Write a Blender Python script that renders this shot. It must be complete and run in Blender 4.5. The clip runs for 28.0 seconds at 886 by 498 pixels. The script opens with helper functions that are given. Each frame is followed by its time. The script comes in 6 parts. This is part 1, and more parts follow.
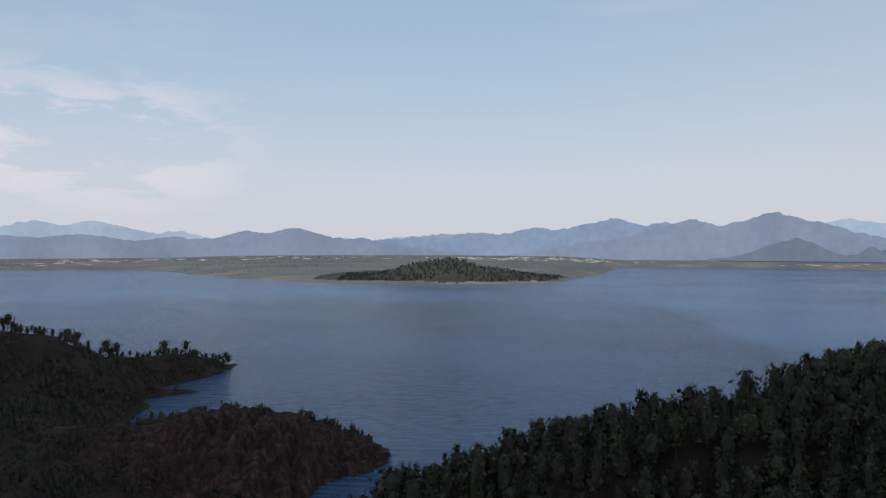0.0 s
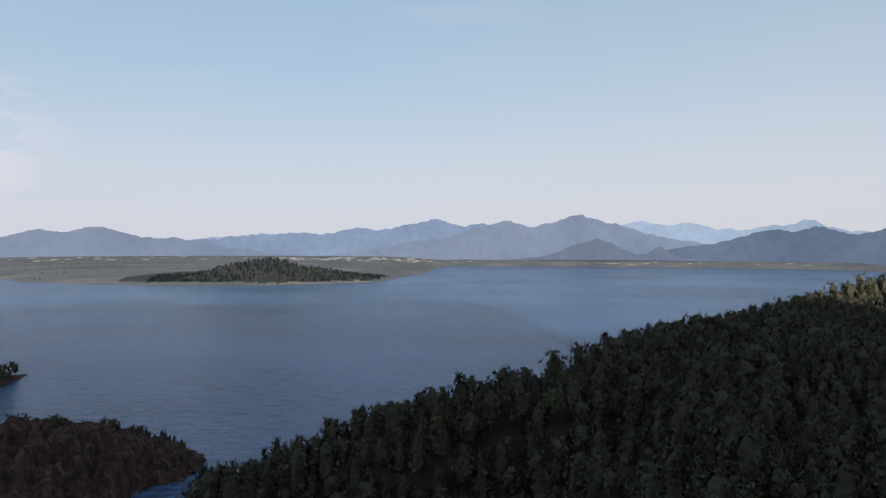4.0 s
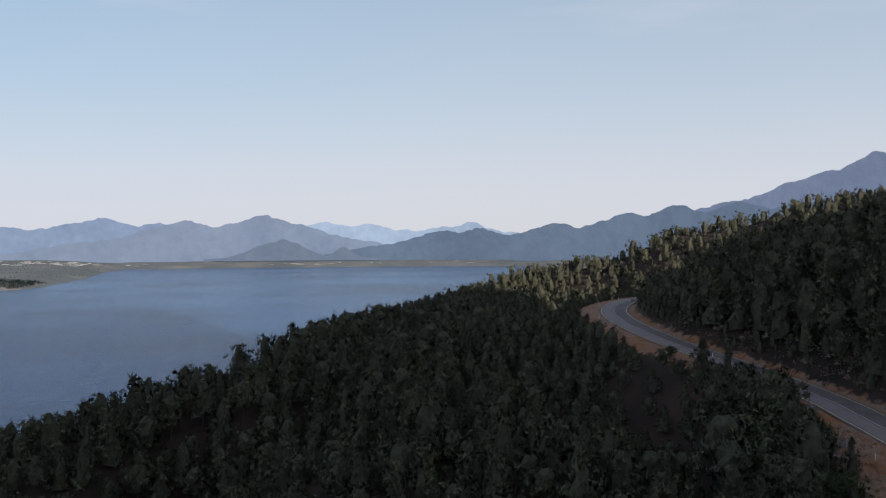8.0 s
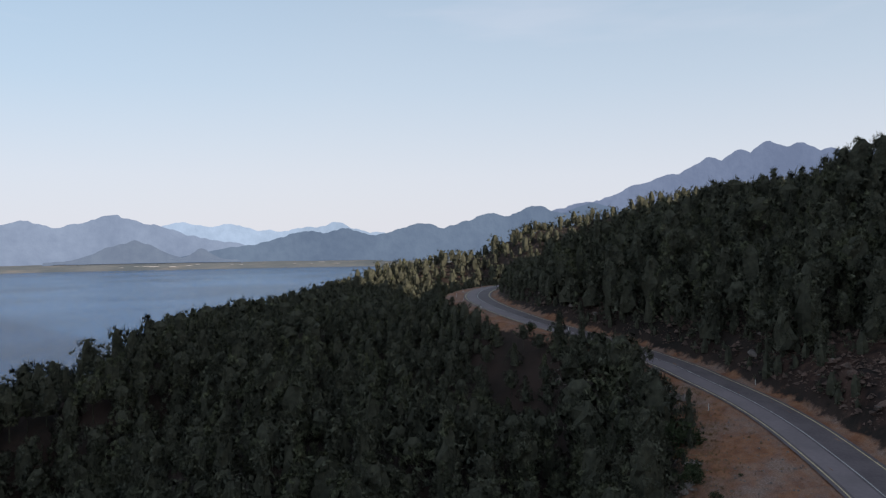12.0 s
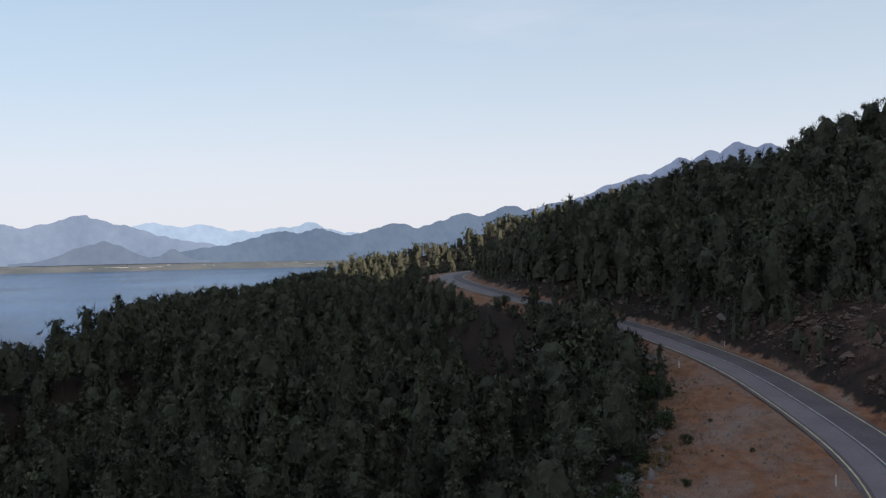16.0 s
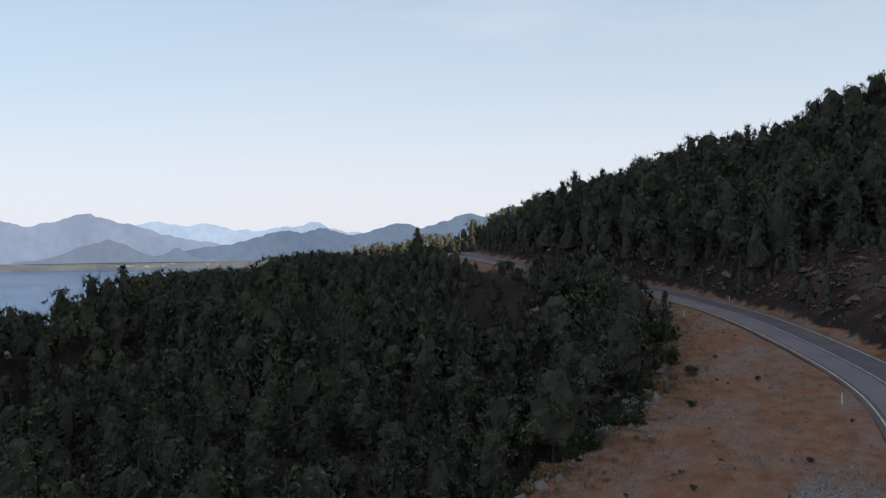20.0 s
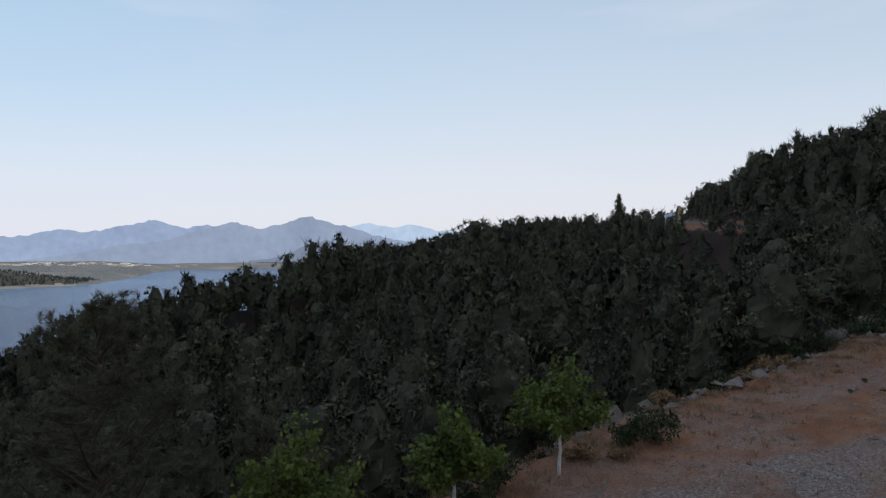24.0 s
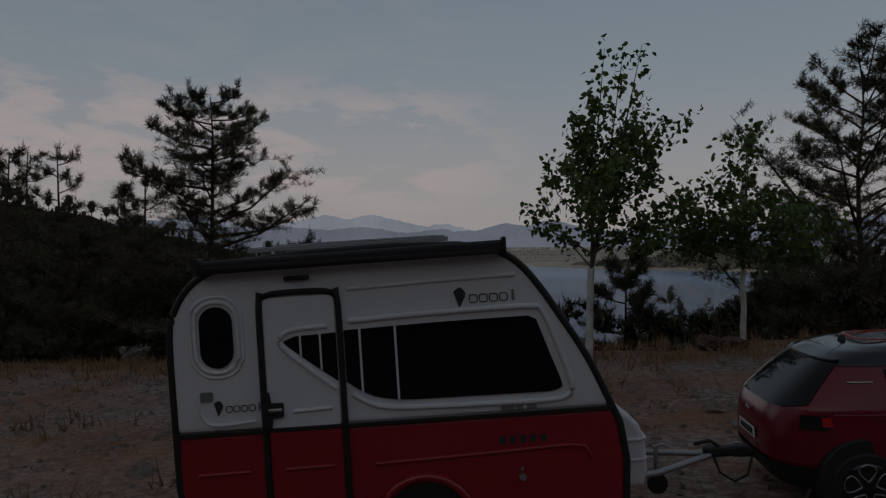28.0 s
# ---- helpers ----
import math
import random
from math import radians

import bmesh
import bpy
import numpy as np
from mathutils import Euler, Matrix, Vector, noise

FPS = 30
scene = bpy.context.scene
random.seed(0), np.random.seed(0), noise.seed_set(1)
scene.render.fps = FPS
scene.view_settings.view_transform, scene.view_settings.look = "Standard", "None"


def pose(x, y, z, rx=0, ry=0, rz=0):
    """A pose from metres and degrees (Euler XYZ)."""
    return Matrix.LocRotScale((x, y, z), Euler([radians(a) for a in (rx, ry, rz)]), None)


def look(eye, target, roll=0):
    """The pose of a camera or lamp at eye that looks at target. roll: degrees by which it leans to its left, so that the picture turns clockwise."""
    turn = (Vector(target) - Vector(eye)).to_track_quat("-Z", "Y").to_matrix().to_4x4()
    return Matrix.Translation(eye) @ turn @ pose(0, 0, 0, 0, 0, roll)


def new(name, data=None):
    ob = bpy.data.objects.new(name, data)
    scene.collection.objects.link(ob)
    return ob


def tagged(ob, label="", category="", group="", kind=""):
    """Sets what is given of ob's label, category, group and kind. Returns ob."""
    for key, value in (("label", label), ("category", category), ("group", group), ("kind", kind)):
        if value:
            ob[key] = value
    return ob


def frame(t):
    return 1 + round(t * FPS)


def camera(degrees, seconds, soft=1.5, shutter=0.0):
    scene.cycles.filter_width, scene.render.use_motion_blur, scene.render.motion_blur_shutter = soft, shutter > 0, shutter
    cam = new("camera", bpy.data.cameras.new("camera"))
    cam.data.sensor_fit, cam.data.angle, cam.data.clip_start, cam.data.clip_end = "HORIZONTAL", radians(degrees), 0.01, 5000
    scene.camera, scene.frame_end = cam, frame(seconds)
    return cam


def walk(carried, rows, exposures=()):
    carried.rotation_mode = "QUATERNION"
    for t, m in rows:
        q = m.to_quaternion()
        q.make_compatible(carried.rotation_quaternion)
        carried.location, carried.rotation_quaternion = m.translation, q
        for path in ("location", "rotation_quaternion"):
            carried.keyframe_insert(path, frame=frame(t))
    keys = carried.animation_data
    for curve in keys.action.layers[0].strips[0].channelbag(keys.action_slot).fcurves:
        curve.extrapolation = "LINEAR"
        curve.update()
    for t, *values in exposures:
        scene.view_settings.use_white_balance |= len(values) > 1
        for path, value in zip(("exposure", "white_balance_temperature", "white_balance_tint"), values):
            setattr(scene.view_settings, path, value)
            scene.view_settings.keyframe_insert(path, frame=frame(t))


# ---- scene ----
cam = camera(63.81, 28.0, soft=1.3)
PATH = [
    (0, pose(-0.00, 0.00, 45.00, 89.85, -0.26, 0.00)),
    (0.5, pose(0.07, 0.09, 44.58, 89.82, -0.24, 1.83)),
    (1, pose(0.14, 0.15, 44.19, 89.82, -0.24, 2.58)),
    (1.5, pose(0.21, 0.16, 43.79, 89.81, -0.28, 2.12)),
    (2, pose(0.26, 0.13, 43.41, 89.86, -0.34, -1.71)),
    (2.5, pose(0.27, 0.10, 43.02, 89.88, -0.36, -5.85)),
    (3, pose(0.27, 0.10, 42.61, 89.93, -0.34, -9.04)),
    (3.5, pose(0.27, 0.12, 42.20, 89.95, -0.27, -11.63)),
    (5.5, pose(0.55, 0.94, 40.78, 90.01, -0.15, -22.79)),
    (6, pose(0.54, 1.03, 40.43, 90.05, -0.10, -26.10)),
    (6.5, pose(0.52, 1.05, 40.11, 90.07, 0.03, -29.45)),
    (7, pose(0.49, 1.01, 39.77, 90.07, 0.12, -32.76)),
    (7.5, pose(0.48, 0.92, 39.43, 90.03, 0.19, -36.04)),
    (8, pose(0.46, 0.82, 39.13, 90.02, 0.27, -39.07)),
    (8.5, pose(0.39, 0.76, 38.80, 90.00, 0.36, -42.21)),
    (9, pose(0.30, 0.68, 38.40, 89.99, 0.48, -44.16)),
    (9.5, pose(0.21, 0.60, 38.00, 89.96, 0.61, -45.21)),
    (10, pose(0.12, 0.57, 37.66, 89.94, 0.66, -45.85)),
    (10.5, pose(0.04, 0.52, 37.28, 89.94, 0.68, -46.51)),
    (11, pose(-0.06, 0.46, 36.81, 89.94, 0.74, -47.67)),
    (11.5, pose(-0.19, 0.38, 36.17, 89.96, 0.73, -48.84)),
    (12, pose(-0.32, 0.30, 35.54, 89.98, 0.72, -49.84)),
    (12.5, pose(-0.41, 0.23, 34.93, 89.99, 0.79, -50.48)),
    (13, pose(-0.48, 0.17, 34.28, 89.97, 0.87, -51.10)),
    (13.5, pose(-0.53, 0.15, 33.73, 89.97, 0.87, -51.65)),
    (15.5, pose(-0.71, 0.07, 31.02, 90.01, 0.91, -51.95)),
    (16, pose(-0.74, 0.07, 30.29, 90.01, 0.89, -51.90)),
    (16.5, pose(-0.78, 0.11, 29.57, 90.01, 0.87, -51.89)),
    (17, pose(-0.83, 0.14, 28.78, 90.01, 0.81, -51.83)),
    (17.5, pose(-0.88, 0.19, 28.00, 90.01, 0.76, -51.81)),
    (18, pose(-0.91, 0.21, 27.15, 90.04, 0.70, -51.77)),
    (18.5, pose(-0.92, 0.21, 26.27, 90.05, 0.67, -51.73)),
    (19, pose(-0.90, 0.22, 25.31, 90.10, 0.66, -51.68)),
    (19.5, pose(-0.89, 0.25, 24.36, 90.07, 0.64, -51.63)),
    (20, pose(-0.87, 0.28, 23.28, 90.12, 0.60, -51.61)),
    (20.5, pose(-0.85, 0.30, 22.18, 90.17, 0.53, -51.59)),
    (22.5, pose(-0.60, 0.46, 18.28, 90.18, 0.58, -48.19)),
    (23, pose(-0.58, 0.57, 17.25, 90.21, 0.61, -47.11)),
    (23.5, pose(-0.55, 0.68, 16.13, 90.29, 0.57, -44.15)),
    (24, pose(-0.53, 0.81, 14.94, 90.37, 0.47, -35.69)),
    (24.5, pose(-0.50, 0.93, 13.64, 90.48, 0.22, -26.84)),
    (25, pose(-0.46, 1.12, 12.44, 90.52, 0.04, -18.46)),
    (25.5, pose(-0.37, 1.31, 11.40, 90.49, -0.08, -10.08)),
    (26, pose(-0.28, 1.45, 10.31, 90.48, -0.14, -3.41)),
    (26.5, pose(-0.20, 1.57, 9.14, 90.44, -0.24, 2.57)),
    (27, pose(-0.24, 1.71, 8.00, 90.40, -0.29, 8.44)),
    (27.5, pose(-0.36, 1.81, 6.97, 90.18, -0.27, 14.35)),
    (28, pose(-0.46, 1.86, 5.96, 89.56, -0.40, 20.49)),
]
FADE = [(0.0, -0.1, 6500, 10), (5.5, 0.0, 6500, 10), (8.0, 0.02, 6500, 10), (10.0, 0.1, 6500, 10), (13.0, 0.2, 6550, 10), (20.0, 0.3, 6600, 10), (23.0, 0.3, 6600, 10), (25.0, 0.15, 6500, 10), (26.0, 0.2, 6500, 10), (26.9, 0.2, 6500, 10), (27.3, -0.15, 6900, 11), (27.6, -0.6, 7200, 12), (28.0, -1.33, 7500, 14)]
walk(cam, PATH, FADE)

# ---- light ----
CLOUD = (7.0, 6.5, 7.1)
SUN_AZ, SUN_EL = 190.0, 13.0            # degrees clockwise from +y, and above the horizon
world = bpy.data.worlds.new("sky")
scene.world = world
world.use_nodes = True
wn, wl = world.node_tree.nodes, world.node_tree.links
wn.clear()
w_out = wn.new("ShaderNodeOutputWorld")
w_bg = wn.new("ShaderNodeBackground")
w_sky = wn.new("ShaderNodeTexSky")
w_sky.sky_type = "NISHITA"
w_sky.sun_disc = False
w_sky.sun_elevation = radians(SUN_EL)
w_sky.sun_rotation = radians(SUN_AZ)
w_sky.altitude = 100.0
w_sky.air_density = 1.0
w_sky.dust_density = 2.0
w_sky.ozone_density = 1.5
w_bg.inputs["Strength"].default_value = 0.12


def wmath(op, a, b=None, clamp=False):
    q = wn.new("ShaderNodeMath")
    q.operation, q.use_clamp = op, clamp
    for i, v in enumerate((a, b)):
        if v is None:
            continue
        if isinstance(v, (int, float)):
            q.inputs[i].default_value = v
        else:
            wl.new(v, q.inputs[i])
    return q.outputs[0]


def wmix(fac, a, b):
    q = wn.new("ShaderNodeMix")
    q.data_type = "RGBA"
    for sock, v in ((q.inputs[0], fac), (q.inputs[6], a), (q.inputs[7], b)):
        if isinstance(v, tuple):
            sock.default_value = (*v, 1)
        elif isinstance(v, (int, float)):
            sock.default_value = v
        else:
            wl.new(v, sock)
    return q.outputs[2]


w_tc = wn.new("ShaderNodeTexCoord")
w_sep = wn.new("ShaderNodeSeparateXYZ")
wl.new(w_tc.outputs["Generated"], w_sep.inputs[0])
up_z = wmath("MAXIMUM", w_sep.outputs[2], 0.0)


def wramp(value, stops):
    q = wn.new("ShaderNodeValToRGB")
    el = q.color_ramp.elements
    while len(el) < len(stops):
        el.new(0.5)
    for e, (p, c) in zip(el, stops):
        e.position, e.color = p, (c, c, c, 1) if isinstance(c, (int, float)) else (*c, 1)
    wl.new(value, q.inputs[0])
    return q.outputs[0]


# a thin high veil of ice cloud, thicker towards the horizon
veil = wramp(up_z, [(0.0, 0.94), (0.1, 0.9), (0.22, 0.78), (0.36, 0.66), (1.0, 0.35)])
blue = wramp(up_z, [(0.0, (0.575, 0.585, 0.65)), (0.1, (0.525, 0.57, 0.66)), (0.22, (0.41, 0.525, 0.66)), (0.36, (0.355, 0.49, 0.64)), (1.0, (0.4, 0.47, 0.57))])
pale = wramp(up_z, [(0.0, (0.58, 0.575, 0.615)), (0.1, (0.56, 0.575, 0.63)), (0.22, (0.51, 0.56, 0.635)), (0.36, (0.45, 0.525, 0.62)), (1.0, (0.4, 0.47, 0.57))])
VEIL = wmix(wramp(w_sep.outputs[0], [(0.0, 0.0), (0.1, 0.0), (0.65, 0.6)]), blue, pale)
v_up = wn.new("ShaderNodeVectorMath")
v_up.operation = "SCALE"
v_up.inputs["Scale"].default_value = 10.0
wl.new(VEIL, v_up.inputs[0])
sky1 = wmix(veil, w_sky.outputs[0], v_up.outputs[0])
# streaks and low cloud banks: flat layers, so the directions are stretched sideways near the horizon
w_map = wn.new("ShaderNodeMapping")
w_map.inputs["Scale"].default_value = (3.2, 3.2, 11.0)
w_map.inputs["Location"].default_value = (4.1, 0.7, 0.0)
wl.new(w_tc.outputs["Generated"], w_map.inputs[0])
w_n = wn.new("ShaderNodeTexNoise")
w_n.inputs["Scale"].default_value, w_n.inputs["Detail"].default_value, w_n.inputs["Roughness"].default_value = 2.0, 7.0, 0.62
wl.new(w_map.outputs[0], w_n.inputs[0])
cloud = wramp(w_n.outputs[0], [(0.47, 0.0), (0.53, 0.7), (0.62, 1.0)])
west = wramp(wmath("MULTIPLY", w_sep.outputs[0], -1.0), [(0.0, 0.0), (0.22, 0.0), (0.38, 1.0)])
band = wramp(up_z, [(0.03, 0.1), (0.09, 1.0), (0.17, 1.0), (0.23, 0.1)])
c_fac = wmath("MULTIPLY", wmath("MULTIPLY", cloud, west), band)
sky2 = wmix(wmath("MULTIPLY", c_fac, 0.72), sky1, CLOUD)
w_map2 = wn.new("ShaderNodeMapping")
w_map2.inputs["Scale"].default_value = (1.5, 1.5, 9.0)
w_map2.inputs["Rotation"].default_value = (0.12, -0.1, 0.4)
wl.new(w_tc.outputs["Generated"], w_map2.inputs[0])
w_n2 = wn.new("ShaderNodeTexNoise")
w_n2.inputs["Scale"].default_value, w_n2.inputs["Detail"].default_value = 2.2, 5.0
wl.new(w_map2.outputs[0], w_n2.inputs[0])
wisp = wramp(w_n2.outputs[0], [(0.57, 0.0), (0.75, 0.12)])
sky3 = wmix(wmath("MULTIPLY", wisp, wramp(up_z, [(0.15, 0.0), (0.3, 1.0)])), sky2, CLOUD)
wl.new(sky3, w_bg.inputs[0])
wl.new(w_bg.outputs[0], w_out.inputs[0])

sun_data = bpy.data.lights.new("sun", "SUN")
sun_data.energy, sun_data.angle, sun_data.color = 4.5, radians(0.6), (1.0, 0.9, 0.78)
sun = new("sun", sun_data)
sa, se = radians(SUN_AZ), radians(SUN_EL)
SUN_DIR = Vector((math.sin(sa) * math.cos(se), math.cos(sa) * math.cos(se), math.sin(se)))
sun.matrix_world = look(SUN_DIR * 50, (0, 0, 0))


# ---- materials ----
def mat(name, base, rough=0.9, metal=0.0, var=0.25, scale=1.0, bump=0.0, second=None, spec=0.3, island=0.0):
    """A surface whose colour wanders between base and second at two scales, with fine relief."""
    m = bpy.data.materials.new(name)
    m.use_nodes = True
    n, l = m.node_tree.nodes, m.node_tree.links
    b = n["Principled BSDF"]
    b.inputs["Roughness"].default_value = rough
    b.inputs["Metallic"].default_value = metal
    b.inputs["Specular IOR Level"].default_value = spec
    geo = n.new("ShaderNodeNewGeometry")
    n1, n2 = n.new("ShaderNodeTexNoise"), n.new("ShaderNodeTexNoise")
    for q, s, d in ((n1, scale, 4.0), (n2, scale * 9.0, 3.0)):
        q.inputs["Scale"].default_value = s
        q.inputs["Detail"].default_value = d
        l.new(geo.outputs["Position"], q.inputs["Vector"])
    add = n.new("ShaderNodeMath")
    add.operation = "MULTIPLY_ADD"
    l.new(n2.outputs[0], add.inputs[0])
    add.inputs[1].default_value = 0.5
    l.new(n1.outputs[0], add.inputs[2])
    ramp = n.new("ShaderNodeValToRGB")
    sec = second or tuple(c * (1 - var) for c in base)
    ramp.color_ramp.elements[0].position, ramp.color_ramp.elements[0].color = 0.55, (*sec, 1)
    ramp.color_ramp.elements[1].position, ramp.color_ramp.elements[1].color = 0.95, (*base, 1)
    l.new(add.outputs[0], ramp.inputs[0])
    out = ramp.outputs[0]
    if island:
        hsv = n.new("ShaderNodeHueSaturation")
        mul = n.new("ShaderNodeMapRange")
        mul.inputs[3].default_value, mul.inputs[4].default_value = 1 - island, 1 + island
        l.new(geo.outputs["Random Per Island"], mul.inputs[0])
        l.new(mul.outputs[0], hsv.inputs["Value"])
        l.new(out, hsv.inputs["Color"])
        out = hsv.outputs[0]
    l.new(out, b.inputs["Base Color"])
    if bump:
        bp = n.new("ShaderNodeBump")
        bp.inputs["Strength"].default_value = min(1.0, bump)
        bp.inputs["Distance"].default_value = 0.2 / scale
        l.new(n2.outputs[0], bp.inputs["Height"])
        l.new(bp.outputs[0], b.inputs["Normal"])
    return m


M_NEEDLE = mat("pine_needles", (0.16, 0.148, 0.1), 0.8, scale=0.2, second=(0.075, 0.07, 0.052), island=0.25, spec=0.05)


def cushion_mat(name, base, second, scale, tint):
    """Pine needles in soft cushions: lit by the way that each cushion faces, and tinted tree by tree."""
    m = mat(name, base, 0.85, scale=scale, second=second, island=0.28, spec=0.04)
    n, l = m.node_tree.nodes, m.node_tree.links
    b = n["Principled BSDF"]
    at = n.new("ShaderNodeAttribute")
    at.attribute_name = "puff"
    vt = n.new("ShaderNodeVectorTransform")
    vt.vector_type, vt.convert_from, vt.convert_to = "NORMAL", "OBJECT", "WORLD"
    l.new(at.outputs["Vector"], vt.inputs[0])
    fine = n.new("ShaderNodeTexNoise")
    fine.inputs["Scale"].default_value, fine.inputs["Detail"].default_value = 4.5, 3.0
    geo = n.new("ShaderNodeNewGeometry")
    l.new(geo.outputs["Position"], fine.inputs["Vector"])
    bp = n.new("ShaderNodeBump")
    bp.inputs["Strength"].default_value, bp.inputs["Distance"].default_value = 0.8, 0.3
    l.new(fine.outputs[0], bp.inputs["Height"])
    l.new(vt.outputs[0], bp.inputs["Normal"])
    l.new(bp.outputs[0], b.inputs["Normal"])
    src = b.inputs["Base Color"].links[0].from_socket
    q = n.new("ShaderNodeTexNoise")
    q.inputs["Scale"].default_value, q.inputs["Detail"].default_value = 0.16, 1.0
    l.new(geo.outputs["Position"], q.inputs["Vector"])
    r_ = n.new("ShaderNodeMapRange")
    r_.inputs[1].default_value, r_.inputs[2].default_value, r_.inputs[4].default_value = 0.5, 0.68, 0.8
    l.new(q.outputs[0], r_.inputs[0])
    mx = n.new("ShaderNodeMix")
    mx.data_type = "RGBA"
    l.new(r_.outputs[0], mx.inputs[0])
    l.new(src, mx.inputs[6])
    mx.inputs[7].default_value = (*tint, 1)
    l.new(mx.outputs[2], b.inputs["Base Color"])
    return m


M_CUSHION = cushion_mat("pine_cushions", (0.138, 0.136, 0.094), (0.068, 0.07, 0.054), 0.22, (0.16, 0.165, 0.094))
M_BRUSH = cushion_mat("dry_brush", (0.1, 0.08, 0.062), (0.045, 0.037, 0.031), 0.12, (0.1, 0.096, 0.06))
# darker than the needles: the crown's inner shade put into colour; stems share it
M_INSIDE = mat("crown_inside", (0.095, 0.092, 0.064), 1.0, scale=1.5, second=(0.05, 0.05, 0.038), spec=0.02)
M_BARK = mat("pine_bark", (0.11, 0.075, 0.055), 0.95, scale=2.0, bump=0.6)
M_ISLE = mat("island_scrub", (0.06, 0.062, 0.05), 1.0, scale=0.02, second=(0.03, 0.036, 0.034))
M_ROCK = mat("red_rock", (0.22, 0.14, 0.11), 0.9, scale=0.6, second=(0.08, 0.055, 0.045), bump=0.9)
M_FARLEAF = mat("far_woods", (0.022, 0.028, 0.03), 0.9, scale=0.03, second=(0.012, 0.017, 0.02), island=0.2, spec=0.05)
M_ASPHALT = mat("asphalt", (0.155, 0.122, 0.126), 0.85, scale=0.3, var=0.3, bump=0.15)


def terrain_mat():
    """Hill soil, with orange dirt, grey gravel and red rock wherever the ground's own layers say so."""
    m = bpy.data.materials.new("terrain")
    m.use_nodes = True
    n, l = m.node_tree.nodes, m.node_tree.links
    b = n["Principled BSDF"]
    b.inputs["Roughness"].default_value = 0.95
    b.inputs["Specular IOR Level"].default_value = 0.2
    geo = n.new("ShaderNodeNewGeometry")

    def tex(scale, detail=5.0, stretch=None, rough=0.6):
        q = n.new("ShaderNodeTexNoise")
        q.inputs["Scale"].default_value, q.inputs["Detail"].default_value, q.inputs["Roughness"].default_value = scale, detail, rough
        src = geo.outputs["Position"]
        if stretch:
            mp = n.new("ShaderNodeMapping")
            mp.inputs["Scale"].default_value = stretch
            l.new(src, mp.inputs[0])
            src = mp.outputs[0]
        l.new(src, q.inputs["Vector"])
        return q.outputs[0]

    def ramp(src, stops):
        q = n.new("ShaderNodeValToRGB")
        el = q.color_ramp.elements
        while len(el) < len(stops):
            el.new(0.5)
        for e, (p, c) in zip(el, stops):
            e.position, e.color = p, (*c, 1)
        l.new(src, q.inputs[0])
        return q.outputs[0]

    def mix(fac, a, c):
        q = n.new("ShaderNodeMix")
        q.data_type = "RGBA"
        l.new(fac, q.inputs[0])
        l.new(a, q.inputs[6])
        l.new(c, q.inputs[7])
        return q.outputs[2]

    def layer(name, edge):
        at = n.new("ShaderNodeAttribute")
        at.attribute_name = name
        q = n.new("ShaderNodeMath")
        q.operation = "MULTIPLY_ADD"
        l.new(edge, q.inputs[0])
        q.inputs[1].default_value = 2.6
        l.new(at.outputs["Fac"], q.inputs[2])
        r_ = n.new("ShaderNodeMapRange")
        r_.inputs[1].default_value, r_.inputs[2].default_value = 1.05, 1.55
        l.new(q.outputs[0], r_.inputs[0])
        return r_.outputs[0]

    fine, mid, wide = tex(7.0, 4.0, rough=0.7), tex(0.7, 6.0), tex(0.11, 5.0)
    soil = ramp(wide, [(0.35, (0.022, 0.017, 0.014)), (0.65, (0.058, 0.036, 0.028))])
    dirt = ramp(mid, [(0.34, (0.18, 0.076, 0.042)), (0.5, (0.24, 0.105, 0.056)), (0.68, (0.285, 0.142, 0.08))])
    dust = ramp(fine, [(0.35, (0.13, 0.09, 0.077)), (0.62, (0.33, 0.265, 0.235))])
    patch = n.new("ShaderNodeMapRange")
    patch.inputs[1].default_value, patch.inputs[2].default_value, patch.inputs[4].default_value = 0.43, 0.62, 0.65
    l.new(tex(0.13, 7.0, (1.0, 1.3, 1.0), 0.72), patch.inputs[0])
    dirt = mix(patch.outputs[0], dirt, dust)
    gravel = ramp(fine, [(0.34, (0.08, 0.064, 0.058)), (0.5, (0.19, 0.162, 0.15)), (0.68, (0.37, 0.33, 0.31))])
    gravel = mix(ramp(tex(0.3, 5.0), [(0.38, (0.15, 0.15, 0.15)), (0.58, (0.85, 0.85, 0.85))]), gravel, dirt)
    rock = ramp(tex(1.0, 6.0, (0.34, 0.34, 0.07), 0.65), [(0.38, (0.018, 0.013, 0.011)), (0.52, (0.055, 0.031, 0.024)), (0.66, (0.115, 0.066, 0.05))])
    col = mix(layer("dirt", mid), soil, dirt)
    col = mix(layer("gravel", tex(0.35, 5.0)), col, gravel)
    col = mix(layer("rock", mid), col, rock)
    grain = n.new("ShaderNodeMix")
    grain.data_type, grain.blend_type = "RGBA", "MULTIPLY"
    grain.inputs[0].default_value = 1.0
    l.new(col, grain.inputs[6])
    l.new(ramp(tex(16.0, 3.0, rough=0.75), [(0.3, (0.62, 0.62, 0.62)), (0.7, (1.4, 1.4, 1.4))]), grain.inputs[7])
    l.new(grain.outputs[2], b.inputs["Base Color"])
    h = n.new("ShaderNodeMath")
    h.operation = "MULTIPLY_ADD"
    l.new(mid, h.inputs[0])
    h.inputs[1].default_value = 0.9
    l.new(fine, h.inputs[2])
    bp = n.new("ShaderNodeBump")
    bp.inputs["Strength"].default_value, bp.inputs["Distance"].default_value = 0.4, 0.05
    l.new(h.outputs[0], bp.inputs["Height"])
    l.new(bp.outputs[0], b.inputs["Normal"])
    return m


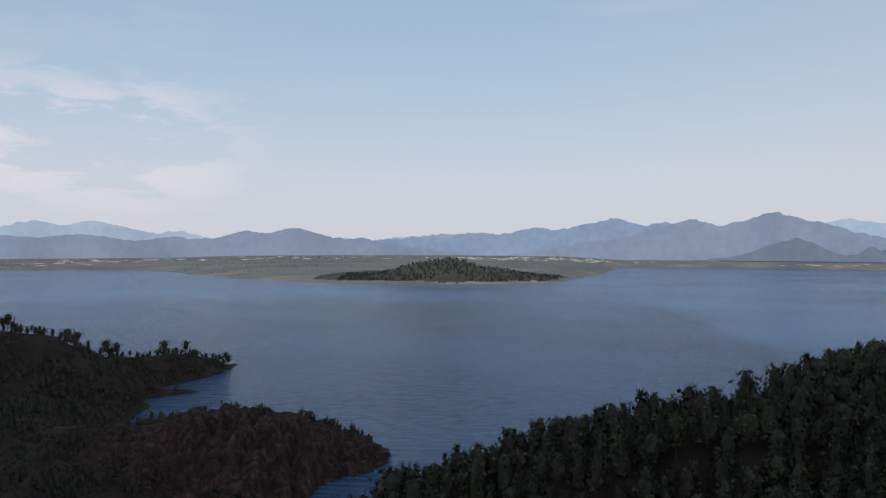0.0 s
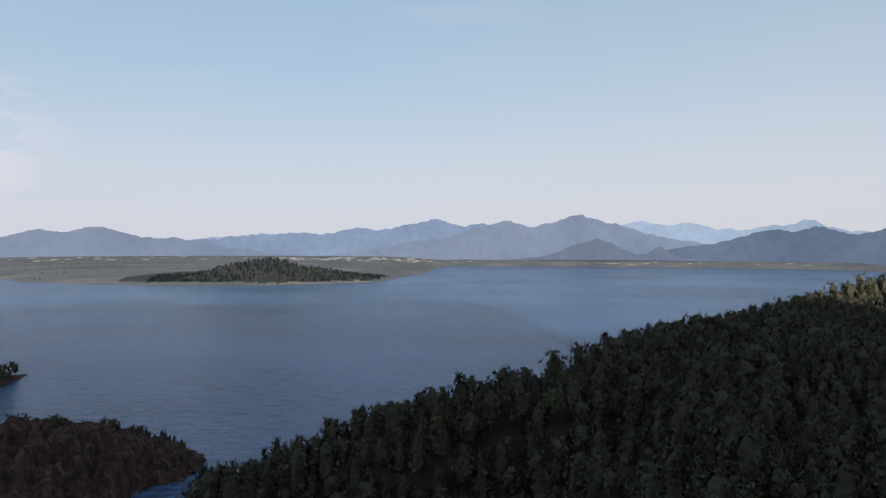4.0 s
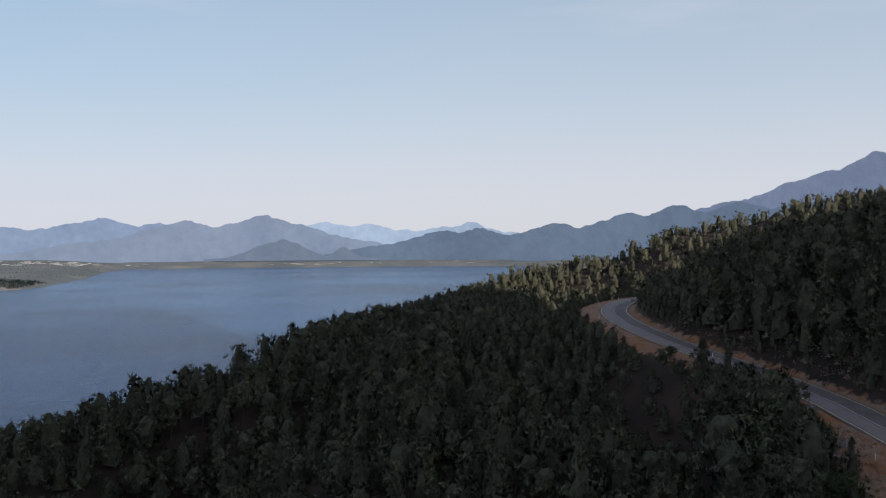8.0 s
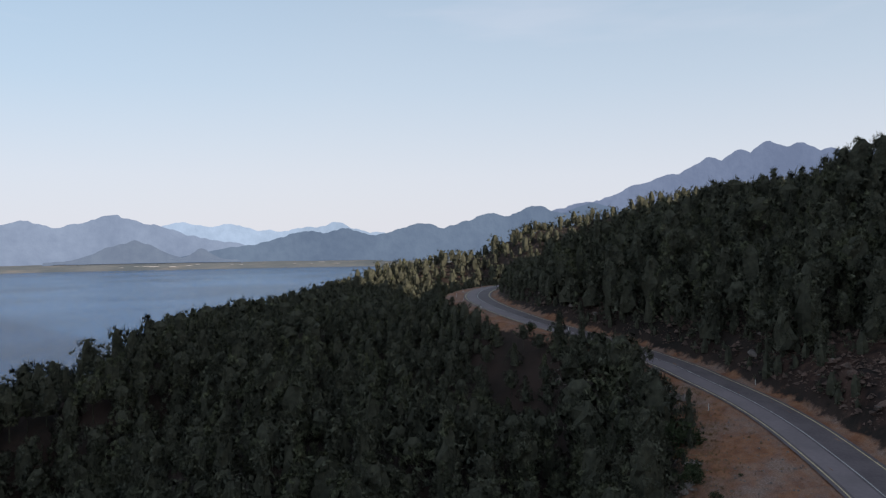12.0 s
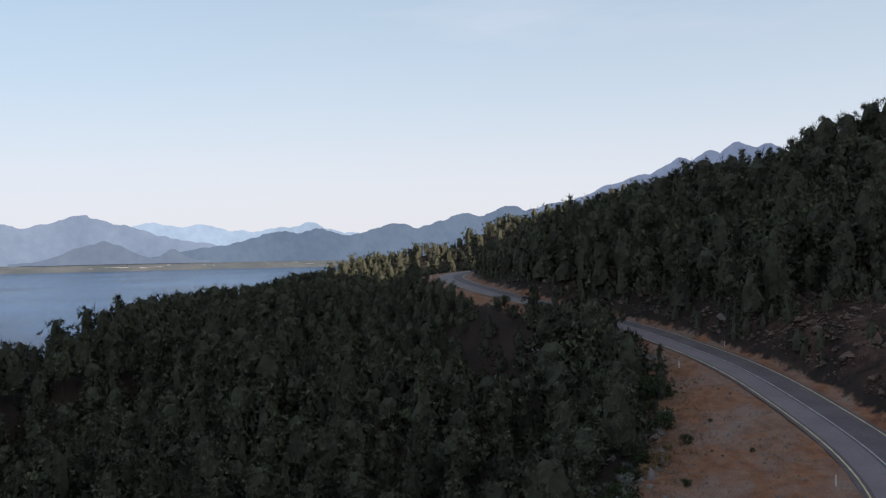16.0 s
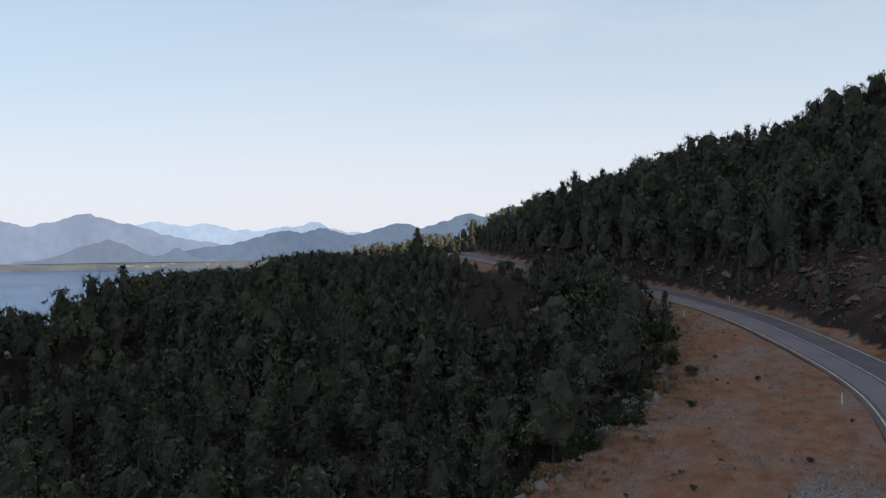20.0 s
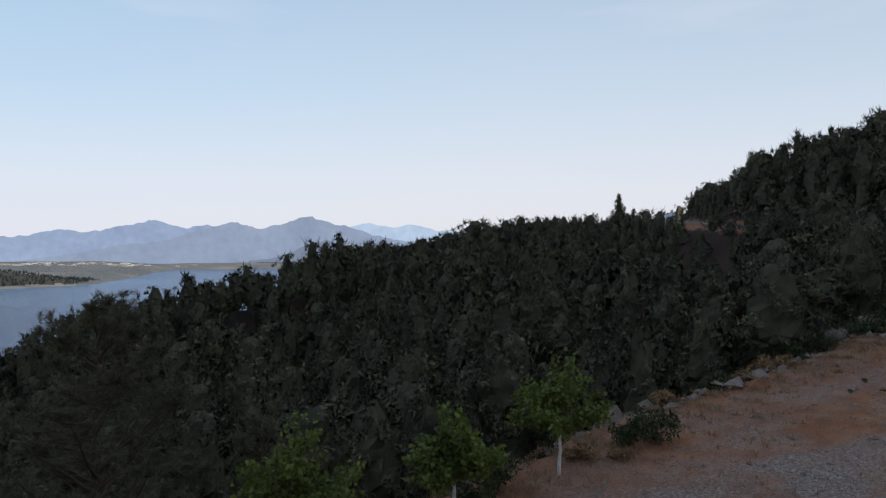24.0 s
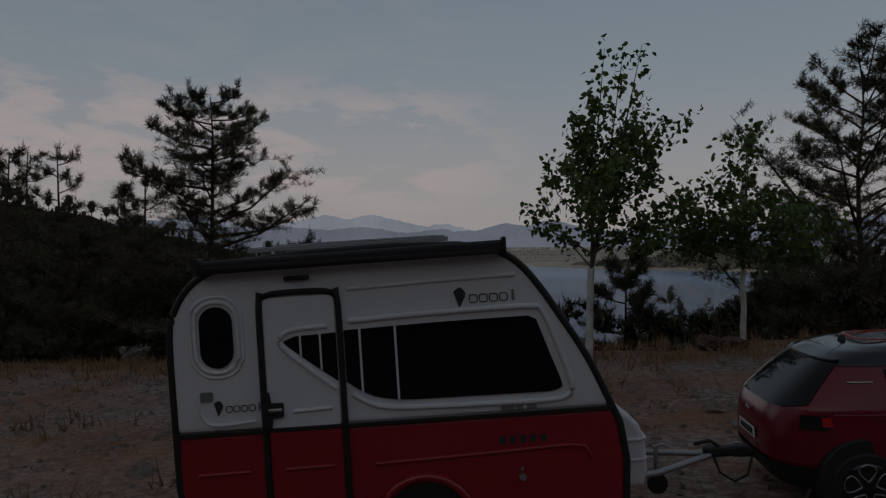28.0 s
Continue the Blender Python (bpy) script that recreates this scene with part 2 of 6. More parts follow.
def plain_mat():
    """Flat farmland: strips of stubble, reed and dark green fields, with haze painted into their colours."""
    m = mat("hazed_far_fields", (0.23, 0.225, 0.215), 1.0, scale=0.004, second=(0.15, 0.165, 0.17), spec=0.05)
    n, l = m.node_tree.nodes, m.node_tree.links
    b = n["Principled BSDF"]
    src = b.inputs["Base Color"].links[0].from_socket
    geo = n.new("ShaderNodeNewGeometry")
    mp = n.new("ShaderNodeMapping")
    mp.inputs["Scale"].default_value = (0.0025, 0.011, 0.0)
    l.new(geo.outputs["Position"], mp.inputs[0])
    q = n.new("ShaderNodeTexNoise")
    q.inputs["Scale"].default_value, q.inputs["Detail"].default_value = 1.0, 4.0
    l.new(mp.outputs[0], q.inputs["Vector"])
    r_ = n.new("ShaderNodeMapRange")
    r_.inputs[1].default_value, r_.inputs[2].default_value, r_.inputs[4].default_value = 0.54, 0.66, 0.8
    l.new(q.outputs[0], r_.inputs[0])
    mx = n.new("ShaderNodeMix")
    mx.data_type = "RGBA"
    l.new(r_.outputs[0], mx.inputs[0])
    l.new(src, mx.inputs[6])
    mx.inputs[7].default_value = (0.31, 0.27, 0.235, 1)
    l.new(mx.outputs[2], b.inputs["Base Color"])
    return m


M_PLAIN = plain_mat()
M_TERRAIN = terrain_mat()


def water_mat():
    m = bpy.data.materials.new("lake_water")
    m.use_nodes = True
    n, l = m.node_tree.nodes, m.node_tree.links
    b = n["Principled BSDF"]
    b.inputs["Base Color"].default_value = (0.022, 0.06, 0.105, 1)
    b.inputs["Roughness"].default_value = 0.14
    b.inputs["IOR"].default_value = 1.42
    geo = n.new("ShaderNodeNewGeometry")
    mp = n.new("ShaderNodeMapping")
    mp.inputs["Rotation"].default_value = (0, 0, radians(12))
    mp.inputs["Scale"].default_value = (0.07, 0.2, 0.1)
    l.new(geo.outputs["Position"], mp.inputs["Vector"])
    a = n.new("ShaderNodeTexNoise")
    a.inputs["Scale"].default_value, a.inputs["Detail"].default_value, a.inputs["Roughness"].default_value = 1.0, 5.0, 0.65
    l.new(mp.outputs[0], a.inputs["Vector"])
    bp = n.new("ShaderNodeBump")
    bp.inputs["Strength"].default_value, bp.inputs["Distance"].default_value = 1.0, 3.4
    l.new(a.outputs[0], bp.inputs["Height"])
    l.new(bp.outputs[0], b.inputs["Normal"])
    # broad wind lanes and small ripples: lighter and darker wave faces painted into the water's colour
    big = n.new("ShaderNodeTexNoise")
    big.inputs["Scale"].default_value, big.inputs["Detail"].default_value = 0.0022, 5.0
    l.new(geo.outputs["Position"], big.inputs["Vector"])
    mixv = n.new("ShaderNodeMath")
    mixv.operation = "MULTIPLY_ADD"
    l.new(a.outputs[0], mixv.inputs[0])
    mixv.inputs[1].default_value = 0.8
    l.new(big.outputs[0], mixv.inputs[2])
    cr = n.new("ShaderNodeValToRGB")
    cr.color_ramp.elements[0].position, cr.color_ramp.elements[0].color = 0.68, (0.01, 0.05, 0.125, 1)
    cr.color_ramp.elements[1].position, cr.color_ramp.elements[1].color = 1.1, (0.06, 0.15, 0.31, 1)
    l.new(mixv.outputs[0], cr.inputs[0])
    l.new(cr.outputs[0], b.inputs["Base Color"])
    return m


M_WATER = water_mat()


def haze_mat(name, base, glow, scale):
    """Distant slopes; the haze of kilometres of air is painted as a glow and tint."""
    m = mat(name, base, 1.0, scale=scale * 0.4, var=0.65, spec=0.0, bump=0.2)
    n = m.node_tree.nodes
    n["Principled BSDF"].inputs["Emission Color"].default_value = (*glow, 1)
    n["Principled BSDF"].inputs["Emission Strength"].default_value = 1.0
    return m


# ---- terrain ----
LAKE = -69.0


def spline(pts, step=2.0):
    """A smooth line through control points, sampled evenly."""
    p = np.array(pts, float)
    k = np.vstack([2 * p[0] - p[1], p, 2 * p[-1] - p[-2]])
    out = []
    for i in range(1, len(k) - 2):
        n = max(2, int(np.linalg.norm(k[i + 1, :2] - k[i, :2]) / step))
        for t in np.arange(n) / n:
            out.append(0.5 * (2 * k[i] + (k[i + 1] - k[i - 1]) * t + (2 * k[i - 1] - 5 * k[i] + 4 * k[i + 1] - k[i + 2]) * t * t
                              + (3 * k[i] - k[i - 1] - 3 * k[i + 1] + k[i + 2]) * t ** 3))
    out.append(p[-1])
    return np.array(out)


def near(line, x, y):
    """Distance from places to a sampled line, positive on its left, and the index of the nearest sample."""
    d2 = np.full(x.shape, 1e18)
    idx = np.zeros(x.shape, int)
    for i, p in enumerate(line):
        q = (x - p[0]) ** 2 + (y - p[1]) ** 2
        c = q < d2
        d2[c] = q[c]
        idx[c] = i
    tan = np.gradient(line[:, :2], axis=0)
    tan /= np.linalg.norm(tan, axis=1, keepdims=True)
    p, t = line[idx], tan[idx]
    side = t[..., 0] * (y - p[..., 1]) - t[..., 1] * (x - p[..., 0])
    return np.sqrt(d2) * np.sign(side), idx


ROAD = spline([(-160, 6, -4), (-90, -4, 0), (-30, -8, 2.7), (10, -6, 4.6), (35, -2, 6.6), (58, 3.2, 9.5), (72, 8.7, 11.2), (87.2, 19.6, 13.2), (97, 28.8, 14.6),
               (105.4, 39.3, 15.8), (111, 47, 16.6), (118, 62, 18.2), (124.5, 80, 20), (133, 95, 21.2), (144, 109, 22), (160, 123, 22.3),
               (182, 136, 22.5), (208, 143, 22.6), (250, 143, 23), (300, 130, 24)])
EDGE = spline([(-160, 22, -6), (-60, 20, -1), (-13, 20.5, 2.4), (0, 21.8, 3.5), (13, 25, 4.5), (30, 26.5, 6.1), (45, 25.2, 7.8), (64, 26, 10), (77, 30.5, 11.7),
               (90, 36, 13.6), (101, 45, 15.4), (111, 63, 18), (117, 82, 20), (126, 99.5, 21.2), (137.5, 114.5, 22), (155, 130.5, 22.3),
               (180, 143.5, 22.5), (208, 150, 22.6), (250, 150, 23), (300, 137, 24)])
RIDGES = [  # crest points, side slope, roundness, and the distance past which the sides fall steeply
    (spline([(6, 58, -9), (35, 62, -1), (75, 70, 5), (110, 95, 13), (128, 116, 18)], 6), 0.22, 25, 38),
    (spline([(-34, 172, -38), (-20, 175, -27), (-10, 176, -21), (0, 176, -16), (12, 175, -13), (24, 173, -6.5), (36, 171, -2), (49, 170, -1), (61, 168, 2.5), (73, 165, 6.5), (84, 158, 9), (120, 192, 8.5), (160, 228, 7.5), (203, 260, 6.5), (255, 300, 8), (300, 333, 9)], 6), 0.4, 12, 14),
    (spline([(150, 160, 17), (205, 225, 11), (255, 265, 12), (285, 315, -14)], 8), 0.45, 12, 15),
    (spline([(-205, 345, -44), (-175, 338, -40), (-151, 340, -40), (-135, 353, -41), (-124, 359, -39.5), (-109, 364, -39), (-96, 369, -41), (-73, 377, -46.5), (-55, 380, -53.5), (-37, 374, -63), (-28, 370, -71)], 6), 0.42, 3, 60),
    (spline([(-620, 150, 70), (-450, 350, 34), (-315, 432, 0), (-270, 478, -14), (-273, 520, -26), (-263, 547, -37), (-256, 579, -45), (-243, 605, -46), (-226, 632, -50), (-210, 662, -60), (-198, 700, -71)], 10), 0.85, 4, 60),
    (spline([(-262, 525, -42), (-215, 547, -62), (-173, 560, -71)], 8), 0.8, 3, 30),
    (spline([(290, 430, -72), (325, 360, 8), (350, 325, 21), (385, 290, 30), (402, 265, 44), (428, 225, 53), (446, 190, 62), (470, 150, 67), (560, 60, 82)], 10), 0.4, 18, 80),
    (spline([(-340, 2350, -66), (-190, 2380, -40), (-70, 2420, -8), (15, 2430, 3), (70, 2430, -3), (120, 2420, -20), (240, 2400, -36), (330, 2390, -53), (400, 2390, -67)], 30), 0.3, 30, 900),
    (spline([(-160, 120, -22), (-205, 300, -34), (-245, 400, -44), (-300, 455, -14)], 8), 0.42, 12, 60),
]
SHORE_AZ = [-60, -32, -21.8, -15.7, -8.7, -1, 5.3, 9.7, 11.3, 12.4, 13.2, 14.5, 44, 50, 80]
SHORE_D = [3800, 3775, 3552, 2577, 2265, 2163, 2227, 2457, 2864, 3127, 3700, 4560, 4560, 3600, 2600]


def fbm(x, y, s, o=4, seed=0):
    """Layered sines: a cheap, repeatable unevenness for large grids."""
    r = np.random.default_rng(seed)
    z = np.zeros(np.shape(x))
    for k in range(o * 3):
        a, p = r.uniform(0, 2 * np.pi), r.uniform(0, 6.28)
        f = 2 ** (k // 3) / s * r.uniform(0.7, 1.4) * 6.28
        z = z + np.sin((x * np.cos(a) + y * np.sin(a)) * f + p) / 2 ** (k // 3) / 3
    return z


def height(x, y):
    """Height of the ground."""
    x, y = np.asarray(x, float), np.asarray(y, float)
    r, i = near(ROAD, x, y)
    u, j = near(EDGE, x, y)
    wild = fbm(x, y, 40, 5, 3)
    # lake side: spurs and headlands
    land = np.full(x.shape, -120.0)
    for line, k, w, far_d in RIDGES:
        d, q = near(line, x, y)
        h = line[q, 2] - k * (np.sqrt(d * d + w * w) - w) - 0.55 * np.maximum(np.abs(d) - far_d, 0)
        m = np.maximum(land, h)
        land = m + 1.5 * np.exp(-np.abs(land - h) / 3.0)
    land = np.maximum(land, -57 - 14 * (((x + 112) / 88) ** 2 + ((y - 222) / 88) ** 2))
    land = land + wild * np.clip((land + 66) / 25, 0.1, 1.0) * 1.3
    # crag: gullied faces
    cg = np.exp(-(((x + 90) / 62) ** 2 + ((y - 345) / 60) ** 2))
    cd, cq = near(RIDGES[3][0], x, y)
    rib = np.abs(np.sin(cq * 0.62 + fbm(x, y, 30, 2, 4) * 1.6)) + 0.75 * np.abs(np.sin(cq * 1.9 + fbm(x, y, 18, 2, 6)))
    land = land + cg * (rib * 7.0 * np.clip((np.abs(cd) - 2) / 12, 0, 1) - 2.0 + fbm(x, y, 13, 3, 9) * 0.9 - np.abs(fbm(x, y, 7, 3, 13)) * 1.6)
    ze = EDGE[j, 2]
    down = ze - 0.75 * np.maximum(u, 0)
    lake_side = np.maximum(land, down)
    lake_side = np.where(u > 0, np.where(land > ze, ze + (land - ze) * np.clip(u / 25, 0, 1), lake_side), ze)
    # shelf between the edge and the road
    zr = ROAD[i, 2]
    w = np.clip((-r - 4.2) / np.maximum(-r - 4.2 + np.maximum(-u, 0), 0.5), 0, 1)
    rl = np.maximum(r - 4.4, 0)
    t = np.clip(rl / np.maximum(rl + np.maximum(-u, 0), 0.5), 0, 1)
    shelf = zr * (1 - t) + ze * t + fbm(x, y, 9, 3, 5) * 0.07 * np.clip(rl / 2, 0, 1) - 0.04
    # uphill side of the road: cutting, then the hillside
    s = np.maximum(-r - 5.6, 0)
    soft = 62.0
    steep = np.interp(ROAD[i, 0], [60, 100, 122, 145, 200], [0.44, 0.42, 0.35, 0.27, 0.27])
    up = zr + 0.7 * np.minimum(s, 4.0) + steep * np.where(s < soft, s, soft + (s - soft) * 0.35) - 0.04
    up = up + wild * np.clip(s / 15, 0, 1) * 1.6 + np.abs(fbm(x, y, 5, 3, 8)) * np.clip(s / 2, 0, 1) * np.clip(1 - s / 14, 0, 1) * 0.9
    z = np.where(u > 0, lake_side, np.where(r > -5.0, shelf, up))
    # far away from the road the hillside gives way to the spurs
    dist = np.hypot(x - 120, y - 60)
    far = np.clip((dist - 330) / 120, 0, 1)
    z = z * (1 - far) + np.maximum(land, np.where(r < 0, np.minimum(up, 60 + 0 * up), -120)) * far
    # an unseen mountain behind, added to shade the shore and leave the further spur sunlit
    hill = 640 * np.exp(-(np.minimum(y + 1500, 0) / 900) ** 2 - (np.maximum(y + 1500, 0) / 520) ** 2) * np.clip((60 - x) / 150, 0, 1) * np.clip((x + 2600) / 600, 0, 1)
    z = np.maximum(z, np.where(y < -40, hill - 20 + wild, -200))
    # flat country beyond the lake
    az, d = np.degrees(np.arctan2(x, y)), np.hypot(x, y)
    sd = np.interp(az, SHORE_AZ, SHORE_D) + fbm(x, y, 500, 4, 11) * 45
    plain = LAKE + 0.5 + np.clip((d - sd) / 25, -8, 0) + np.clip(d - sd, 0, 6000) ** 0.5 * 0.8 + np.clip(d - sd - 150, 0, 4000) * 0.006 + np.clip(d - sd - 10, 0, 170) * 0.12 * np.clip((az - 13) / 2, 0, 1) * np.clip((46 - az) / 2, 0, 1)
    plain = np.where((np.abs(az) < 85) & (d > 1500), plain, -80)
    z = np.maximum(z, plain)
    return np.maximum(z, -80.0)


def axis(spans):
    """Grid lines with their own step in every span."""
    out = [spans[0][0]]
    for a, b, step in spans:
        n = max(1, int(round((b - a) / step)))
        out += list(a + (b - a) * (np.arange(n) + 1) / n)
    return np.array(out)


def grid_mesh(name, xs, ys, fz):
    X, Y = np.meshgrid(xs, ys)
    Z = fz(X, Y)
    nx, ny = len(xs), len(ys)
    v = np.stack([X, Y, Z], -1).reshape(-1, 3)
    a = (np.arange(ny - 1)[:, None] * nx + np.arange(nx - 1)[None]).ravel()
    f = np.stack([a, a + 1, a + nx + 1, a + nx], -1)
    return quick_mesh(name, v, f)


def quick_mesh(name, v, f, smooth=True):
    """A mesh from arrays of vertices and of faces with the same number of corners."""
    me = bpy.data.meshes.new(name)
    k = f.shape[1]
    me.vertices.add(len(v))
    me.vertices.foreach_set("co", np.asarray(v, np.float32).ravel())
    me.loops.add(f.size)
    me.loops.foreach_set("vertex_index", np.asarray(f, np.int32).ravel())
    me.polygons.add(len(f))
    me.polygons.foreach_set("loop_start", np.arange(len(f), dtype=np.int32) * k)
    me.polygons.foreach_set("use_smooth", np.full(len(f), smooth))
    me.update()
    return me


gx = axis([(-4950, -700, 140), (-700, -170, 14), (-170, -30, 1.6), (-30, 130, 1.6), (130, 230, 3), (230, 520, 9), (520, 1000, 40), (1000, 4950, 110)])
gy = axis([(-3600, -2300, 200), (-2300, -300, 90), (-300, -100, 40), (-100, -15, 8), (-15, 60, 1.6), (60, 160, 2.4), (160, 300, 4), (300, 390, 1.6), (390, 760, 9), (760, 2050, 70), (2050, 2700, 35), (2700, 4950, 70)])
ground = new("ground", grid_mesh("ground", gx, gy, height))
for m in (M_TERRAIN, M_PLAIN, M_ISLE):
    ground.data.materials.append(m)
co = np.zeros(len(ground.data.vertices) * 3)
ground.data.vertices.foreach_get("co", co)
px, py, pz = co.reshape(-1, 3).T
gu, _ = near(EDGE, px, py)
gr, _ = near(ROAD, px, py)
spur_d, _ = near(RIDGES[6][0], px, py)
on_way = np.where((px > -200) & (py < 170), 1.0, -1.0)
layers = {
    "dirt": np.minimum(np.clip(np.minimum(1.2 - gu, gr + 5.7) / 1.5, -1, 1), on_way),
    "gravel": np.maximum(np.clip(np.minimum(np.minimum(-3.4 - np.maximum(px - 8, 0) * 0.29 - gu, gr - 5.0), (60 - px) * 0.5) / 2.2, -1, 1), np.where((pz > 0) & (np.abs(spur_d) < 90), -0.35, -1)),
    "rock": np.maximum(np.clip(np.minimum(np.minimum(-7.0 - gr, gr + 20), np.minimum(px - 38, 112 - px) * 0.3) / 2.5, -1, 1), np.clip((1.05 - np.hypot((px + 88) / 72, (py - 345) / 56)) * 2.2, -1, 0.35)),
}
for name, value in layers.items():
    at = ground.data.attributes.new(name, "FLOAT", "POINT")
    at.data.foreach_set("value", np.clip(value, -1, 1).astype(np.float32))
co = np.zeros(len(ground.data.polygons) * 3)
ground.data.polygons.foreach_get("center", co)
px, py, pz = co.reshape(-1, 3).T
zone = np.zeros(len(px), np.int32)
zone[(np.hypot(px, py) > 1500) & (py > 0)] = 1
zone[(np.hypot(px - 20, (py - 2420)) < 460) & (pz > LAKE + 7)] = 2
ground.data.polygons.foreach_set("material_index", zone)
tagged(ground, "dry brown hillside and flat farmland round a lake", "ground", kind="structure")

lake_me = grid_mesh("water", np.array([-4950.0, -1500, 0, 1500, 4950]), np.array([50.0, 1000, 2500, 4950]), lambda X, Y: X * 0 + LAKE)
lake = new("water", lake_me)
lake_me.materials.append(M_WATER)
tagged(lake, "wide blue lake with small wind ripples", "lake", kind="structure")

# road surface
def ribbon(name, line, a, b, lift, material, i0=0, i1=None):
    """A strip along a line between two sideways distances, following its height."""
    p = line[i0:i1]
    tan = np.gradient(p[:, :2], axis=0)
    tan /= np.linalg.norm(tan, axis=1, keepdims=True)
    nrm = np.stack([-tan[:, 1], tan[:, 0]], -1)
    v = []
    for off in (a, b):
        v.append(np.column_stack([p[:, :2] + nrm * off, p[:, 2] + lift]))
    n = len(p)
    v = np.vstack(v)
    q = np.arange(n - 1)
    me = quick_mesh(name, v, np.stack([q, q + n, q + n + 1, q + 1], -1))
    me.materials.append(material)
    return new(name, me)


road = tagged(ribbon("road", ROAD, 3.8, -3.8, 0.06, M_ASPHALT), "worn grey two-lane asphalt road curving along the hillside", "road", kind="structure")

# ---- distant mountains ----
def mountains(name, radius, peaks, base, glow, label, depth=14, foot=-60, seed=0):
    az = np.radians(np.arange(-75, 100, 0.22))
    prof = np.full(az.shape, -16.0)
    for a, e, w in peaks:
        q = np.sqrt((np.degrees(az) - a) ** 2 + 0.5) - 0.7
        h = e - (e + 16) * 0.8 * (1 - np.exp(-q / w * 0.5)) - 1.6 * np.maximum(q - w * 2.5, 0)
        prof = np.maximum(prof, h)
    prof += fbm(np.degrees(az), 0 * az, 3.5, 5, seed) * np.clip((prof + 16) / 30, 0.05, 1) * 1.5 - (np.abs(fbm(np.degrees(az), 0 * az, 1.6, 4, seed + 7)) - 0.4) * np.clip((prof + 16) / 30, 0.05, 1) * 2.2
    rows = 14
    v = []
    for k in range(rows):
        t = k / (rows - 1)
        d = radius - depth * (1 - t) + fbm(np.degrees(az) * 3, t * 8 + 0 * az, 9, 4, seed + 1) * 3 * (1 - t)
        z = foot + (45 + prof * 0.001 * radius - foot) * t ** 0.85 + fbm(np.degrees(az) * 2, t * 6 + 0 * az, 5, 4, seed + 2) * 14 * np.sin(np.pi * t)
        z = np.where(prof < -15.5, -75 + 0 * z, z)
        v.append(np.stack([np.sin(az) * d, np.cos(az) * d, z], -1))
    v = np.array(v)
    n = len(az)
    a = (np.arange(rows - 1)[:, None] * n + np.arange(n - 1)[None]).ravel()
    me = quick_mesh(name, v.reshape(-1, 3), np.stack([a, a + 1, a + n + 1, a + n], -1))
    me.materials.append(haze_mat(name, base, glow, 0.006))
    return tagged(new(name, me), label, "mountains", kind="structure")


# haze is put into every range's blue-grey base and blue glow
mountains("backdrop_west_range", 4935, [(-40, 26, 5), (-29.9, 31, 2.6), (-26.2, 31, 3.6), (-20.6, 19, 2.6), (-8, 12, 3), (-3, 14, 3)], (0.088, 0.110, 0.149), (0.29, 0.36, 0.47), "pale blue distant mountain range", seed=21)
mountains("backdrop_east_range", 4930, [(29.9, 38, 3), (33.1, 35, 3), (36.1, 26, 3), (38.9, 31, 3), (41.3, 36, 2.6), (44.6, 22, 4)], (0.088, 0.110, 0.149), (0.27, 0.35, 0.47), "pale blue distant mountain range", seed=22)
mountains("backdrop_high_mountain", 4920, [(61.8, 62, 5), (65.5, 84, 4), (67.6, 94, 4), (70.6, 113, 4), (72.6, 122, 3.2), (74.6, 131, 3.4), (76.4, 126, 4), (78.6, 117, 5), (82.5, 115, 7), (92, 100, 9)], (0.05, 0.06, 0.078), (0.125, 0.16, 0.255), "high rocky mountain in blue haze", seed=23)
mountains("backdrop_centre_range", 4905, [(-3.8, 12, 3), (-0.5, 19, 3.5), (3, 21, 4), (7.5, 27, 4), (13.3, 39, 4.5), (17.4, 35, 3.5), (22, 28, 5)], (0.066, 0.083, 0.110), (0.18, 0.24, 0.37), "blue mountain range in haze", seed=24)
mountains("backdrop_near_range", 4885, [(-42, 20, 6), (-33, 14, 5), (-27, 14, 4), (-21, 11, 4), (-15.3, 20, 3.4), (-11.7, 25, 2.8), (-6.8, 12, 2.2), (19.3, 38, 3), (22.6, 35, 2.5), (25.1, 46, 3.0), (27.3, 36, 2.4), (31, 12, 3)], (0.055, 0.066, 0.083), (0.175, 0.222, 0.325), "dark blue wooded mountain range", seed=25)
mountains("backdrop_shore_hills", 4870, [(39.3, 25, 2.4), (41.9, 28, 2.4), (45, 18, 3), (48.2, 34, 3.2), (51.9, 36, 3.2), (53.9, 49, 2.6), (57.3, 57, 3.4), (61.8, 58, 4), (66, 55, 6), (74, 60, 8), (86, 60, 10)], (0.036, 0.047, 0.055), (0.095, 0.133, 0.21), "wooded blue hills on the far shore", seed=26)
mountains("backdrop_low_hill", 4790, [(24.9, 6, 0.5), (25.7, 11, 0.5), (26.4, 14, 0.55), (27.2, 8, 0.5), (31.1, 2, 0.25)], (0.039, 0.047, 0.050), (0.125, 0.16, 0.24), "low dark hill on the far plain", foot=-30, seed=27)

# ---- trees ----
def ground_z(x, y):
    return float(height(np.array([x]), np.array([y]))[0])


